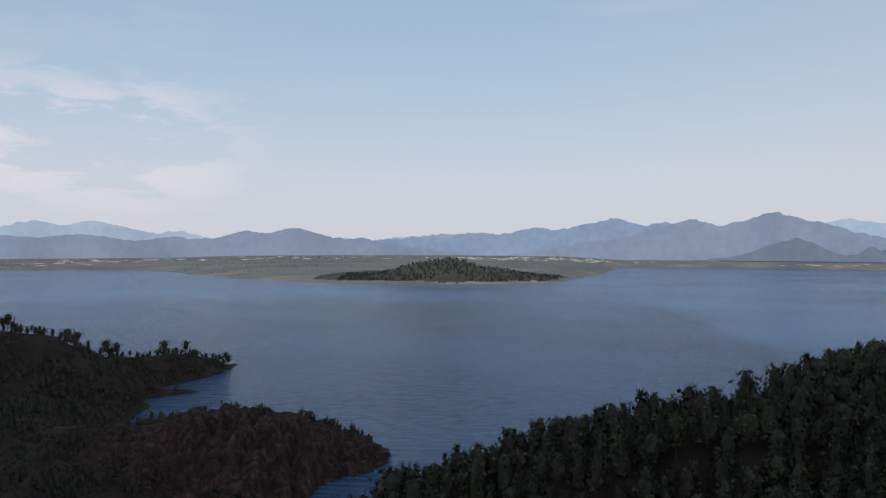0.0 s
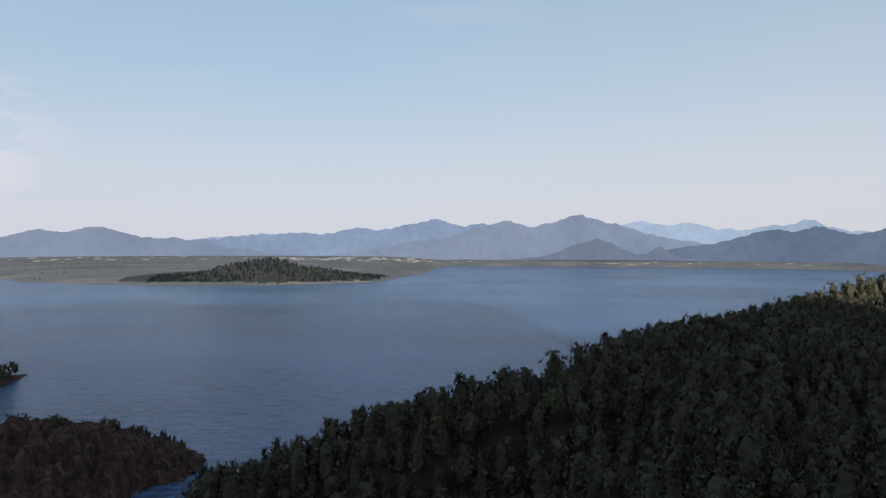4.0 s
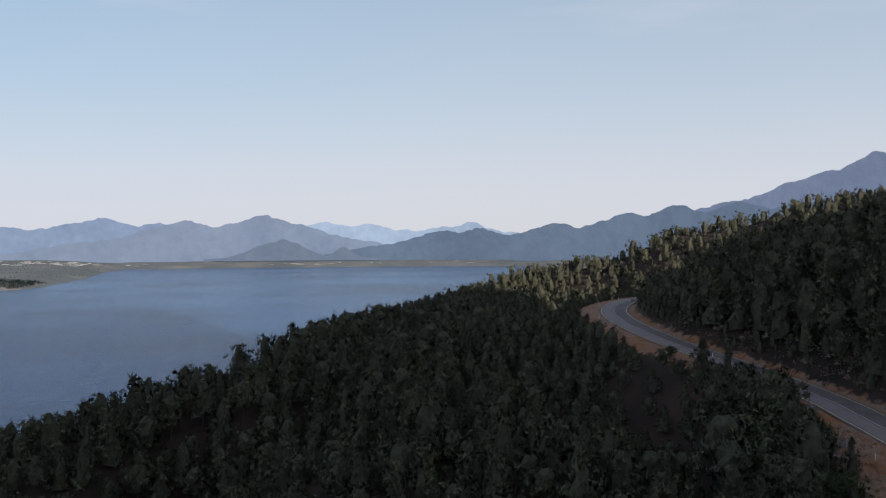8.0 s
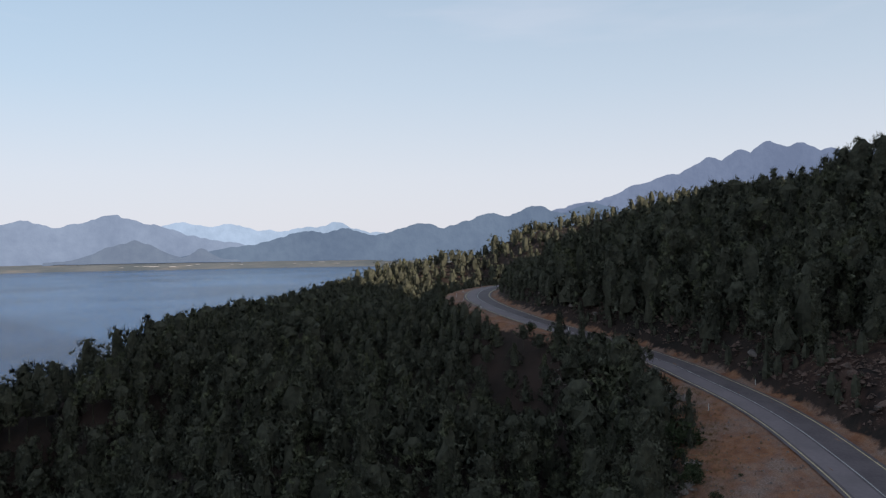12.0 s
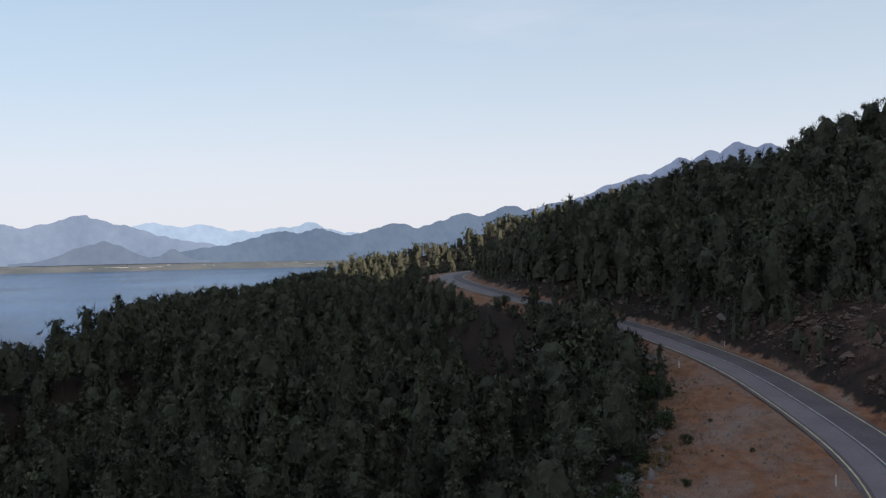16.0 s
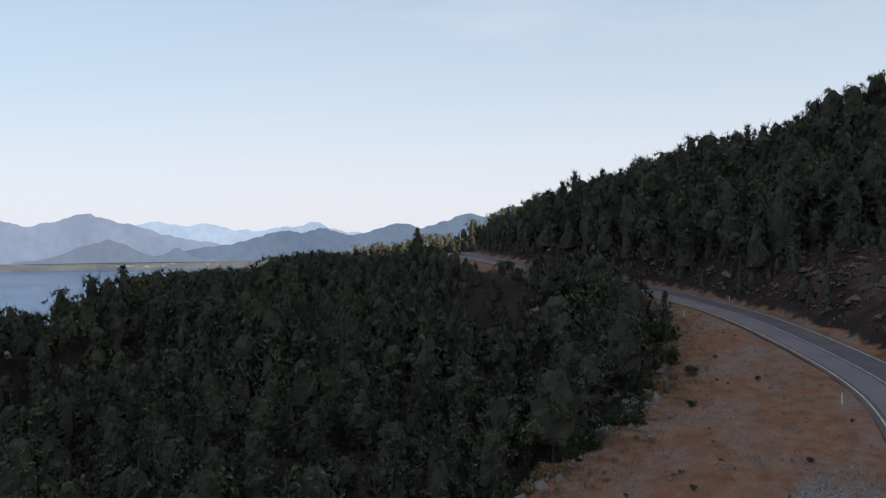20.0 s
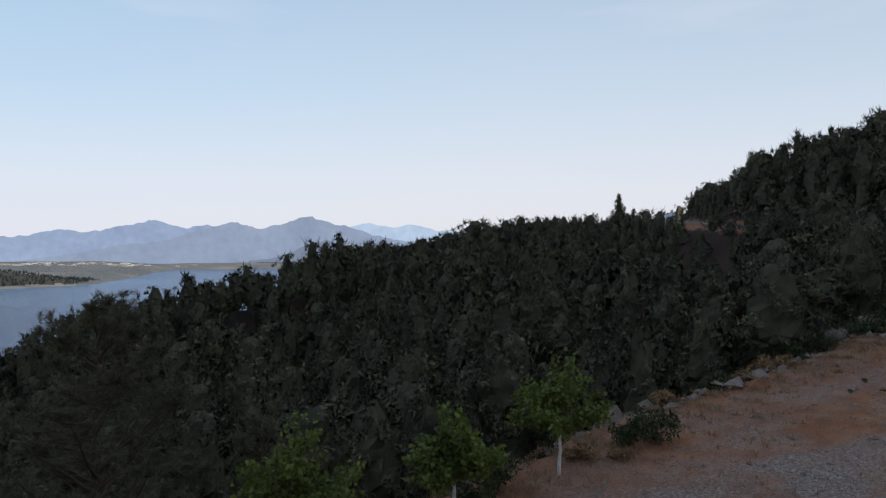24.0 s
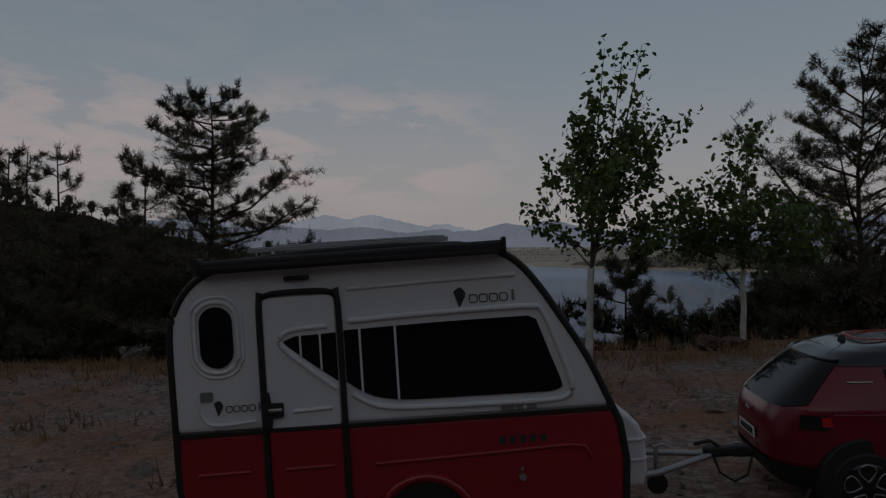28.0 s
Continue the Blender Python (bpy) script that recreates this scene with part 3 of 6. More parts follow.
def leaf_cloud(centres, radii, per, size, r, flat=0.55, slim=0.32, out=0.9):
    """Small leaf triangles scattered round clump centres."""
    n = len(centres) * per
    c = np.repeat(centres, per, axis=0)
    rad = np.repeat(radii, per)[:, None]
    d = r.normal(size=(n, 3))
    d /= np.linalg.norm(d, axis=1, keepdims=True)
    p = c + d * rad * r.uniform(0.2, 1.0, (n, 1)) ** 0.6 * np.array([1, 1, flat])
    a = r.normal(size=(n, 3)) + d * out + np.array([0, 0, 0.35])
    a /= np.linalg.norm(a, axis=1, keepdims=True)
    b = np.cross(a, r.normal(size=(n, 3)))
    b /= np.linalg.norm(b, axis=1, keepdims=True)
    s = size * r.uniform(0.6, 1.4, (n, 1))
    v = np.stack([p - b * s * slim - a * s * 0.4, p + b * s * slim - a * s * 0.4, p + a * s * 0.75], 1)
    return v.reshape(-1, 3)


def pine_form(r, tall, spread, bare, form, pads, per, size, rings=10, sides=16):
    """Crown of a red pine: cushions of needle sprays round a close inside.
    Gives triangle corners, the way each faces, which belong to the inside, and places for bough tips."""
    def env(t):
        if form == "cone":
            return 1.03 - t ** 1.15
        if form == "flat":
            return np.where(t < 0.6, 0.45 + 0.92 * t, 1.0) * np.sqrt(np.clip(1.02 - np.clip((t - 0.6) / 0.42, 0, 1) ** 2, 0, 1))
        return np.sqrt(np.clip(1.0 - ((t - 0.33) / 0.7) ** 2, 0.0, 1))

    z0, zs = tall * bare, tall * (0.94 - bare)
    k = np.arange(pads)
    t = np.clip((k + r.uniform(0, 1, pads)) / pads, 0.02, 0.98)
    a = k * 2.4 + r.normal(0, 0.4, pads)
    ph = r.uniform(0, 6.28)
    q = spread * env(t) * r.uniform(0.5, 1.1, pads) * (1 + 0.2 * np.sin(2 * a + ph))
    c = np.stack([np.cos(a) * q, np.sin(a) * q, z0 + zs * t], -1)
    rad = spread * r.uniform(0.15, 0.36, pads) * (1.1 - (0.6 if form == "cone" else 0.3) * t)
    # the close inside of the crown; its darker colour stands for the shade in there
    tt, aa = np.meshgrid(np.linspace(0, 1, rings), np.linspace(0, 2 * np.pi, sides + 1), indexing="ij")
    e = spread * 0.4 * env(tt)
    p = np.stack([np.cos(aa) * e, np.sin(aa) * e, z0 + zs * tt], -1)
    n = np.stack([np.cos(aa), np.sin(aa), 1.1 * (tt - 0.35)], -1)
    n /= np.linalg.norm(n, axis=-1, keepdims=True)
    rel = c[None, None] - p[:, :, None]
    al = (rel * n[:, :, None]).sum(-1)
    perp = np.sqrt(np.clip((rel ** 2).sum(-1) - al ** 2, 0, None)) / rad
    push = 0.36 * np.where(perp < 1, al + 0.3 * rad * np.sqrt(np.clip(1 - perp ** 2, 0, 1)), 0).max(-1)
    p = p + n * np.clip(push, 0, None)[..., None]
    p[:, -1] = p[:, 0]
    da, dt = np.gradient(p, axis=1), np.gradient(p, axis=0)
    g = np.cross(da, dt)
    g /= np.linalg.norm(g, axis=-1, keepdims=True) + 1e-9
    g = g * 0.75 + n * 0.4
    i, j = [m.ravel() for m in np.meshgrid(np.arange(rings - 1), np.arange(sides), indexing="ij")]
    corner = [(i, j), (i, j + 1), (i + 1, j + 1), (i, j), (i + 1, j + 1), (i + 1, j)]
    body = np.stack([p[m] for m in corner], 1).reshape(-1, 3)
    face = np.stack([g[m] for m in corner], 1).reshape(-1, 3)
    # needle sprays on the cushions
    cc, rr_ = np.repeat(c, per, axis=0), np.repeat(rad, per)[:, None]
    m = len(cc)
    d = r.normal(size=(m, 3))
    out = cc * np.array([1, 1, 0]) / spread + np.array([0, 0, 0.35])
    d = d / np.linalg.norm(d, axis=1, keepdims=True) + out
    d /= np.linalg.norm(d, axis=1, keepdims=True)
    f = cc + d * rr_ * r.uniform(0.35, 1.2, (m, 1)) * np.array([1, 1, 0.8])
    nrm = d + r.normal(0, 0.4, (m, 3))
    u = np.cross(nrm, r.normal(size=(m, 3)))
    u /= np.linalg.norm(u, axis=1, keepdims=True)
    w = np.cross(nrm, u)
    w /= np.linalg.norm(w, axis=1, keepdims=True)
    s = size * r.uniform(0.6, 1.35, (m, 1))
    spray = np.stack([f + u * s * 1.1, f - u * s * 0.6 + w * s * 0.42, f - u * s * 0.6 - w * s * 0.42], 1)
    up = d * 0.6 + np.array([0, 0, 0.8]) + r.normal(0, 0.3, (m, 3))
    needle = np.stack([f - u * s * 0.17, f + u * s * 0.17, f + up * s * 1.5], 1)
    tri = np.where((r.uniform(0, 1, m) < 0.55)[:, None, None], needle, spray).reshape(-1, 3)
    puff = np.repeat(d * 0.8 + out * 0.5 + r.normal(0, 0.3, (m, 3)), 3, axis=0)
    puff = np.vstack([face, puff])
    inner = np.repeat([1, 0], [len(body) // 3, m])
    return np.vstack([body, tri]), puff / (np.linalg.norm(puff, axis=1, keepdims=True) + 1e-9), inner, c


def tube(points, radii, sides):
    """Vertices and quads of a tapering branch."""
    pts = np.array(points, float)
    tan = np.gradient(pts, axis=0)
    tan /= np.linalg.norm(tan, axis=1, keepdims=True) + 1e-9
    ref = np.where(np.abs(tan[:, 2:3]) > 0.9, [[1.0, 0, 0]], [[0, 0, 1.0]])
    u = np.cross(tan, ref)
    u /= np.linalg.norm(u, axis=1, keepdims=True)
    w = np.cross(tan, u)
    a = np.arange(sides) * 2 * np.pi / sides
    ring = u[:, None] * np.cos(a)[None, :, None] + w[:, None] * np.sin(a)[None, :, None]
    v = (pts[:, None] + ring * np.array(radii)[:, None, None]).reshape(-1, 3)
    f = []
    for i in range(len(pts) - 1):
        for k in range(sides):
            k2 = (k + 1) % sides
            f.append((i * sides + k, i * sides + k2, (i + 1) * sides + k2, (i + 1) * sides + k))
    return v, np.array(f)


def join(parts):
    vs, fs, o = [], [], 0
    for v, f in parts:
        vs.append(v)
        fs.append(f + o)
        o += len(v)
    return np.vstack(vs), np.vstack(fs)


def trunk_mesh(r, tall, rad, tips, top, material, sides=7, lean=0.3, split=0):
    """A bent, tapered trunk with limbs that reach the clumps."""
    n = 9
    z = np.linspace(-0.6, tall * top, n)
    px = np.cumsum(r.normal(0, lean * 0.25, n)) * np.linspace(0, 1, n)
    py = np.cumsum(r.normal(0, lean * 0.25, n)) * np.linspace(0, 1, n)
    stem = np.stack([px, py, z], -1)
    parts = [tube(stem, np.linspace(rad, rad * 0.22, n) * (1 + 0.5 * np.exp(-np.linspace(0, 8, n))), sides)]
    for c in tips:
        h = max(c[2] - np.hypot(c[0], c[1]) * r.uniform(0.25, 0.7), tall * 0.08)
        h = min(h, tall * top * 0.97)
        b = np.array([np.interp(h, z, px), np.interp(h, z, py), h])
        mid = (b + c) / 2 + np.array([0, 0, -0.06 * np.linalg.norm(c - b)]) + r.normal(0, 0.06, 3)
        r0 = max(rad * 0.38 * (1 - h / (tall * 1.25)), 0.02)
        parts.append(tube([b, mid, c], [r0, r0 * 0.65, r0 * 0.25], 4))
    v, f = join(parts)
    me = quick_mesh("trunk", v, f)
    me.materials.append(material)
    return me


def crown_mesh(v, material, puff=None, inner=None, inside=None):
    """Leaf triangles; puff holds the way that each cushion of needles faces."""
    me = quick_mesh("crown", v, np.arange(len(v)).reshape(-1, 3), False)
    if puff is not None:
        me.attributes.new("puff", "FLOAT_VECTOR", "POINT").data.foreach_set("vector", np.asarray(puff, np.float32).ravel())
    if inner is not None:
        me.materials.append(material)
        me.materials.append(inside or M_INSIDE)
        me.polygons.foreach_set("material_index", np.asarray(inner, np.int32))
        return me
    me.materials.append(material)
    return me


def tree_thing(name, trunk, crown, m, label, category="tree", group=""):
    base = new(name)
    for nm, me in (("trunk", trunk), ("crown", crown)):
        o = new(nm, me)
        o.parent = base
    base.matrix_basis = m
    return tagged(base, label, category, group)


def pine_kind(seed, tall, spread, form, pads, per, size, bare, rad=0.16, limbs=12):
    r = np.random.default_rng(seed)
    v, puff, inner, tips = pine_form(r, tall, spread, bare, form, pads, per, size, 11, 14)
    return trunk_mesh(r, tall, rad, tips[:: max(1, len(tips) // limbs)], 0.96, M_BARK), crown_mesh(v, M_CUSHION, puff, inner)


def scatter(n, box, keep, r, gap):
    """Places at least gap apart, kept where keep() allows."""
    cell = {}
    out = []
    for _ in range(40):
        x, y = r.uniform(box[0], box[1], n), r.uniform(box[2], box[3], n)
        k = keep(x, y)
        for a, b in zip(x[k], y[k]):
            g = (int(a // gap), int(b // gap))
            if any((a - p) ** 2 + (b - q) ** 2 < gap * gap for i in (-1, 0, 1) for j in (-1, 0, 1) for p, q in cell.get((g[0] + i, g[1] + j), ())):
                continue
            cell.setdefault(g, []).append((a, b))
            out.append((a, b))
            if len(out) >= n:
                return np.array(out)
    return np.array(out)


def proto(seed, form, spread, bare, pads, per, size, rings, sides):
    """A pine one metre tall, to be repeated inside a forest."""
    return pine_form(np.random.default_rng(seed), 1.0, spread, bare, form, pads, per, size, rings, sides)[:3]


FORMS, BARE = ("dome", "cone", "dome", "flat", "flat", "cone"), (0.12, 0.06, 0.2, 0.4, 0.3, 0.1)
MID_PINES = [proto(310 + k, FORMS[k % 6], 0.28 + 0.03 * (k % 4), BARE[k % 6], 32, 28, 0.042, 6, 8) for k in range(12)]
FAR_PINES = [proto(300 + k, FORMS[k % 6], 0.29 + 0.03 * (k % 4), BARE[k % 6], 22, 14, 0.057, 5, 7) for k in range(12)]
WOOD_PINES = [proto(330 + k, ("dome", "flat", "dome")[k % 3], 0.5, 0.1, 8, 13, 0.085, 4, 5) for k in range(6)]
SCRUB = [proto(350 + k, "dome", 0.6, -0.1, 5, 10, 0.14, 3, 5) for k in range(6)]
THICKET = [proto(360 + k, "dome", 0.6, -0.1, 8, 16, 0.11, 3, 5) for k in range(6)]


def loose(kind):
    """The same growth without its close inside."""
    v, puff, inner = kind
    n = int(inner.sum())
    return v[3 * n:], puff[3 * n:], inner[n:]


BANK_SCRUB = [loose(proto(370 + k, "dome", 0.6, -0.05, 14, 34, 0.075, 3, 4)) for k in range(6)]


def forest(name, spots, r, kinds, label, lo, hi, material, stems=True, cap=None, inside=None):
    """Many pines that nobody could count, as one mesh."""
    vs, ns, ins = [], [], []
    z = height(spots[:, 0], spots[:, 1])
    for k, ((x, y), zz) in enumerate(zip(spots, z)):
        tall = r.uniform(lo, hi)
        if cap is not None:
            tall = min(tall, cap[k] - zz)
            if tall < 1.5:
                continue
        a, s = r.uniform(0, 6.28), tall * r.uniform(0.9, 1.15)
        ca, sa_ = math.cos(a), math.sin(a)
        v, puff, inner = kinds[int(r.integers(len(kinds)))]
        spin = np.array([[ca, sa_, 0], [-sa_, ca, 0], [0, 0, 1.0]])
        vs.append(v @ (spin * np.array([s, s, tall])) + (x, y, zz))
        ns.append(puff @ spin)
        ins.append(inner)
        if stems:
            w = tall * 0.014
            for j in range(3):
                p, q = a + j * 2.1, a + (j + 1) * 2.1
                vs.append(np.array([(x + w * np.cos(p), y + w * np.sin(p), zz - 0.5), (x + w * np.cos(q), y + w * np.sin(q), zz - 0.5), (x, y, zz + tall * 0.9)]))
                ns.append(np.array([(math.cos(p + 1), math.sin(p + 1), 0.1)] * 3))
                ins.append([1])
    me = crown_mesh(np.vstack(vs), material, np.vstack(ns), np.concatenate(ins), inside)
    return tagged(new(name, me), label, "forest", kind="stuff")


def woods(x, y):
    u, _ = near(EDGE, x, y)
    r, _ = near(ROAD, x, y)
    return ((u > 2.5) | (r < np.where((x > 58) & (x < 106), -17.0, -7.8))) & (height(x, y) > LAKE + 2.5) & (np.hypot((x + 88) / 62, (y - 348) / 42) > 1) & ~((x < 14) & (y < 48) & (u < 18))


def top_of(p):
    """How high the canopy stands where the slope opens on the lake."""
    az, d = np.degrees(np.arctan2(p[:, 0], p[:, 1])), np.hypot(p[:, 0], p[:, 1])
    k = np.interp(az, [7, 11, 15, 20, 25], [0.12, 0.1, 0.065, 0.02, -0.05])
    top = np.where((az < 25) & (d < 125), 14.0 - k * d, 99.0)
    low = np.where(d < 165, np.interp(az, [36, 40, 46, 52, 58, 60], [99, 7.0, 6.5, 5.0, 4.5, 99]), np.interp(az, [40, 42, 52, 58, 60], [99, 5.0, 5.0, 4.5, 99]))
    top = np.where((az > 36) & (az < 59.5) & (d > 110), height(p[:, 0], p[:, 1]) + low, top)
    crest = np.interp(az, [29, 30, 34, 36, 38, 40, 42, 44, 48, 49], [99, 19.6, 20.5, 21.1, 21.9, 23.2, 24.3, 23.1, 25.0, 99])
    crest = crest + 1.3 - 3.4 * np.abs(np.sin(p[:, 0] * 12.9 + p[:, 1] * 7.82))
    return np.where((d > 110) & (d < 260), np.minimum(top, crest), top)


tr = np.random.default_rng(11)
KINDS = [pine_kind(100 + k, 9.0 + 0.4 * k, 2.7 + 0.35 * (k % 3), ("cone", "dome", "cone", "flat", "dome", "dome", "cone", "dome")[k], 46, 50, 0.27, (0.06, 0.25, 0.1, 0.42, 0.12, 0.3, 0.05, 0.18)[k]) for k in range(8)]
spots = scatter(3300, (-75, 235, 16, 245), woods, tr, 3.9)
order = np.argsort(np.hypot(spots[:, 0] - 20, spots[:, 1]))
first, rest = spots[order[:165]], spots[order[165:]]
zf = height(first[:, 0], first[:, 1])
PINE_LABELS = ("dark green pine with a rounded crown on the slope", "tall dark green pine with a pointed crown on the slope")
for k, ((x, y), zz) in enumerate(zip(first, zf)):
    trunk, crown = KINDS[k % 8]
    s = tr.uniform(0.62, 1.0)
    az, d = math.degrees(math.atan2(x, y)), math.hypot(x, y)
    if -33 < az < 7:                      # low growth in the gully that opens on the lake
        s = min(s, (7.0 - 0.125 * d - zz) / 10.0)
    s = min(s, (14.0 - np.interp(az, [7, 11, 15, 20, 25], [0.12, 0.1, 0.065, 0.02, -0.05]) * d - zz) / 10.0) if 7 <= az < 25 else s
    if s < 0.22:
        continue
    m = Matrix.Translation((x, y, zz - 0.1)) @ Matrix.Rotation(tr.uniform(0, 6.28), 4, "Z") @ Matrix.Diagonal((s * tr.uniform(0.9, 1.15), s, s * tr.uniform(0.85, 1.1), 1))
    tree_thing("pine_tree", trunk, crown, m, PINE_LABELS[1 if k % 8 in (0, 2, 6) else 0], "pine tree", "pines on the slope")
gully = (np.degrees(np.arctan2(rest[:, 0], rest[:, 1])) < 4.0) & (np.hypot(rest[:, 0], rest[:, 1]) < 140)
rest = rest[~gully]
forest("pine_wood", rest[:650], tr, MID_PINES, "dark green pines close together on the near slope", 5.0, 11.5, M_CUSHION, cap=top_of(rest[:650]))
forest("pine_forest", rest[650:], tr, FAR_PINES, "dense dark green pine forest on the slopes", 5.0, 11.5, M_CUSHION, cap=top_of(rest[650:]))
sp = scatter(420, (90, 235, 245, 345), woods, tr, 4.2)
forest("ridge_pine_forest", sp, tr, FAR_PINES, "dark pine forest on the ridge above the lake", 5.0, 10.5, M_CUSHION)
HEAD = RIDGES[4][0]
sp = scatter(1500, (-460, -150, 300, 715), lambda x, y: woods(x, y) & (fbm(x, y, 45, 4, 55) > -0.3) & (np.abs(near(HEAD, x, y)[0]) < 95), tr, 3.4)
forest("headland_woods", sp, tr, WOOD_PINES, "dark pines and scrub on the headland", 2.5, 7.0, M_CUSHION, stems=False)
sp = scatter(2300, (76, 330, 84, 330), lambda x, y: woods(x, y) & (np.hypot(x, y) > 116) & (np.degrees(np.arctan2(x, y)) > 41) & (np.degrees(np.arctan2(x, y)) < 60), tr, 2.4)
forest("saddle_scrub", sp, tr, WOOD_PINES, "dense young pines on the saddle beyond the bend", 3.0, 5.6, M_CUSHION, stems=False)
sp = scatter(2700, (-330, 14, 60, 420), lambda x, y: woods(x, y) & (np.degrees(np.arctan2(x, y)) < 6) & (fbm(x, y, 34, 4, 52) > -0.25), tr, 2.2)
forest("gully_scrub", sp, tr, SCRUB, "dark scrub in the gully above the lake", 1.2, 4.6, M_BRUSH, stems=False)
sp = scatter(900, (-290, -20, 150, 330), lambda x, y: woods(x, y), tr, 4.2)
forest("slope_thicket", sp, tr, THICKET, "dark bushes on the slope above the lake", 1.4, 4.2, M_BRUSH, stems=False)
sp = scatter(520, (-60, 14, 20, 46), lambda x, y: (near(EDGE, x, y)[0] > 1.0) & (near(EDGE, x, y)[0] < 16), tr, 1.3)
forest("bank_scrub", sp, tr, BANK_SCRUB, "dark scrub on the bank below the car park", 0.8, 2.2, M_BRUSH, stems=False)
sp = scatter(150, (-155, -25, 300, 395), lambda x, y: (np.hypot((x + 88) / 64, (y - 348) / 44) < 1) & (fbm(x, y, 16, 3, 51) > -0.15) & (height(x, y) > LAKE + 3), tr, 3.0)
forest("crag_scrub", sp, tr, SCRUB, "low shrubs on the red crag", 0.6, 2.2, M_BRUSH, stems=False)
bank = lambda x, y: (near(ROAD, x, y)[0] < -6.6) & (near(ROAD, x, y)[0] > -34) & (fbm(x, y, 11, 3, 41) > np.where(x < 106, 0.6, -0.5))
sp = scatter(1500, (60, 230, -10, 150), bank, tr, 1.7)
forest("roadside_scrub", sp, tr, THICKET, "dark green scrub on the bank above the road", 0.8, 2.8, M_CUSHION, stems=False)
sp = scatter(1800, (235, 600, 40, 450), woods, tr, 4.2)
forest("spur_pine_forest", sp, tr, WOOD_PINES, "sunlit pine wood on the further spur", 5, 10, M_CUSHION, stems=False)
sp = scatter(900, (-340, 420, 2250, 2560), lambda x, y: height(x, y) > LAKE + 5, tr, 8)
forest("island_woods", sp, tr, WOOD_PINES, "dark green woods on a low hill by the lake", 5, 11, M_FARLEAF, stems=False, inside=M_FARLEAF)
sp = scatter(1500, (-2600, 2600, 2300, 4700), lambda x, y: (height(x, y) > LAKE + 1.5) & (np.hypot(x, y) < 4750) & (fbm(x * 0.35, y * 1.6, 420, 4, 61) > 0.5), tr, 12)
# haze over the hedges is put into this pale blue-grey colour
M_HAZED_HEDGE = mat("hazed_hedges", (0.1, 0.112, 0.112), 1.0, scale=0.01, second=(0.07, 0.082, 0.086), spec=0.05)
forest("plain_trees", sp, tr, SCRUB, "hedges and tree lines on the far plain", 3, 6.5, M_HAZED_HEDGE, stems=False, inside=M_HAZED_HEDGE)
sp = scatter(45, (-62, -9, 23, 62), lambda x, y: (near(EDGE, x, y)[0] > 2.5) & (np.degrees(np.arctan2(x, y)) < -30), tr, 3.0)
for k, (x, y) in enumerate(sp):
    zz = ground_z(x, y)
    s = min(tr.uniform(0.6, 0.95), (8.5 - zz) / 10.5)
    tree_thing("pine_tree", *KINDS[k % 8], Matrix.Translation((x, y, zz - 0.1)) @ Matrix.Rotation(k * 1.3, 4, "Z") @ Matrix.Diagonal((s * 1.1, s * 1.1, s, 1)), "dark pine on the slope beside the car park", "pine tree", "pines beside the car park")

# ---- small helpers for things ----
def part(name, data, material, parent, label=""):
    """Link a bmesh or mesh as one object under a thing or a part."""
    if isinstance(data, bmesh.types.BMesh):
        me = bpy.data.meshes.new(name)
        bmesh.ops.recalc_face_normals(data, faces=data.faces)
        data.to_mesh(me)
        data.free()
    else:
        me = data
    if material and not me.materials:
        me.materials.append(material)
    o = new(name, me)
    o.parent = parent
    return tagged(o, label) if label else o


def box(cx, cy, cz, sx, sy, sz, bevel=0.0, segs=2, rz=0.0, ry=0.0):
    bm = bmesh.new()
    bmesh.ops.create_cube(bm, size=1.0, matrix=Matrix.Translation((cx, cy, cz)) @ Matrix.Rotation(rz, 4, "Z") @ Matrix.Rotation(ry, 4, "Y") @ Matrix.Diagonal((sx, sy, sz, 1)))
    if bevel:
        bmesh.ops.bevel(bm, geom=bm.edges[:], offset=bevel, segments=segs, affect="EDGES", profile=0.5)
    return bm


def prism(profile, y0, y1, bevel=0.0, segs=2):
    """A slab: a closed outline in x and z, drawn out from y0 to y1."""
    bm = bmesh.new()
    a = [bm.verts.new((x, y0, z)) for x, z in profile]
    b = [bm.verts.new((x, y1, z)) for x, z in profile]
    bm.faces.new(a)
    bm.faces.new(b[::-1])
    n = len(a)
    for i in range(n):
        bm.faces.new((a[i], b[i], b[(i + 1) % n], a[(i + 1) % n]))
    if bevel:
        e = [q for q in bm.edges if abs(q.verts[0].co.y - q.verts[1].co.y) < 1e-6]
        bmesh.ops.bevel(bm, geom=e, offset=bevel, segments=segs, affect="EDGES", profile=0.5)
    return bm


def rod(points, radius, sides=8, smooth=True):
    v, f = tube(points, [radius] * len(points), sides)
    me = quick_mesh("rod", v, f, smooth)
    return me


def cyl(cx, cy, cz, r, depth, axis="Z", segs=24, r2=None, bevel=0.0):
    bm = bmesh.new()
    rot = {"Z": Matrix(), "Y": Matrix.Rotation(radians(90), 4, "X"), "X": Matrix.Rotation(radians(90), 4, "Y")}[axis]
    bmesh.ops.create_cone(bm, cap_ends=True, segments=segs, radius1=r, radius2=r if r2 is None else r2, depth=depth, matrix=Matrix.Translation((cx, cy, cz)) @ rot)
    if bevel:
        bmesh.ops.bevel(bm, geom=[e for e in bm.edges if len(e.link_faces) == 2 and any(len(f.verts) > 4 for f in e.link_faces)], offset=bevel, segments=2, affect="EDGES", profile=0.5)
    return bm


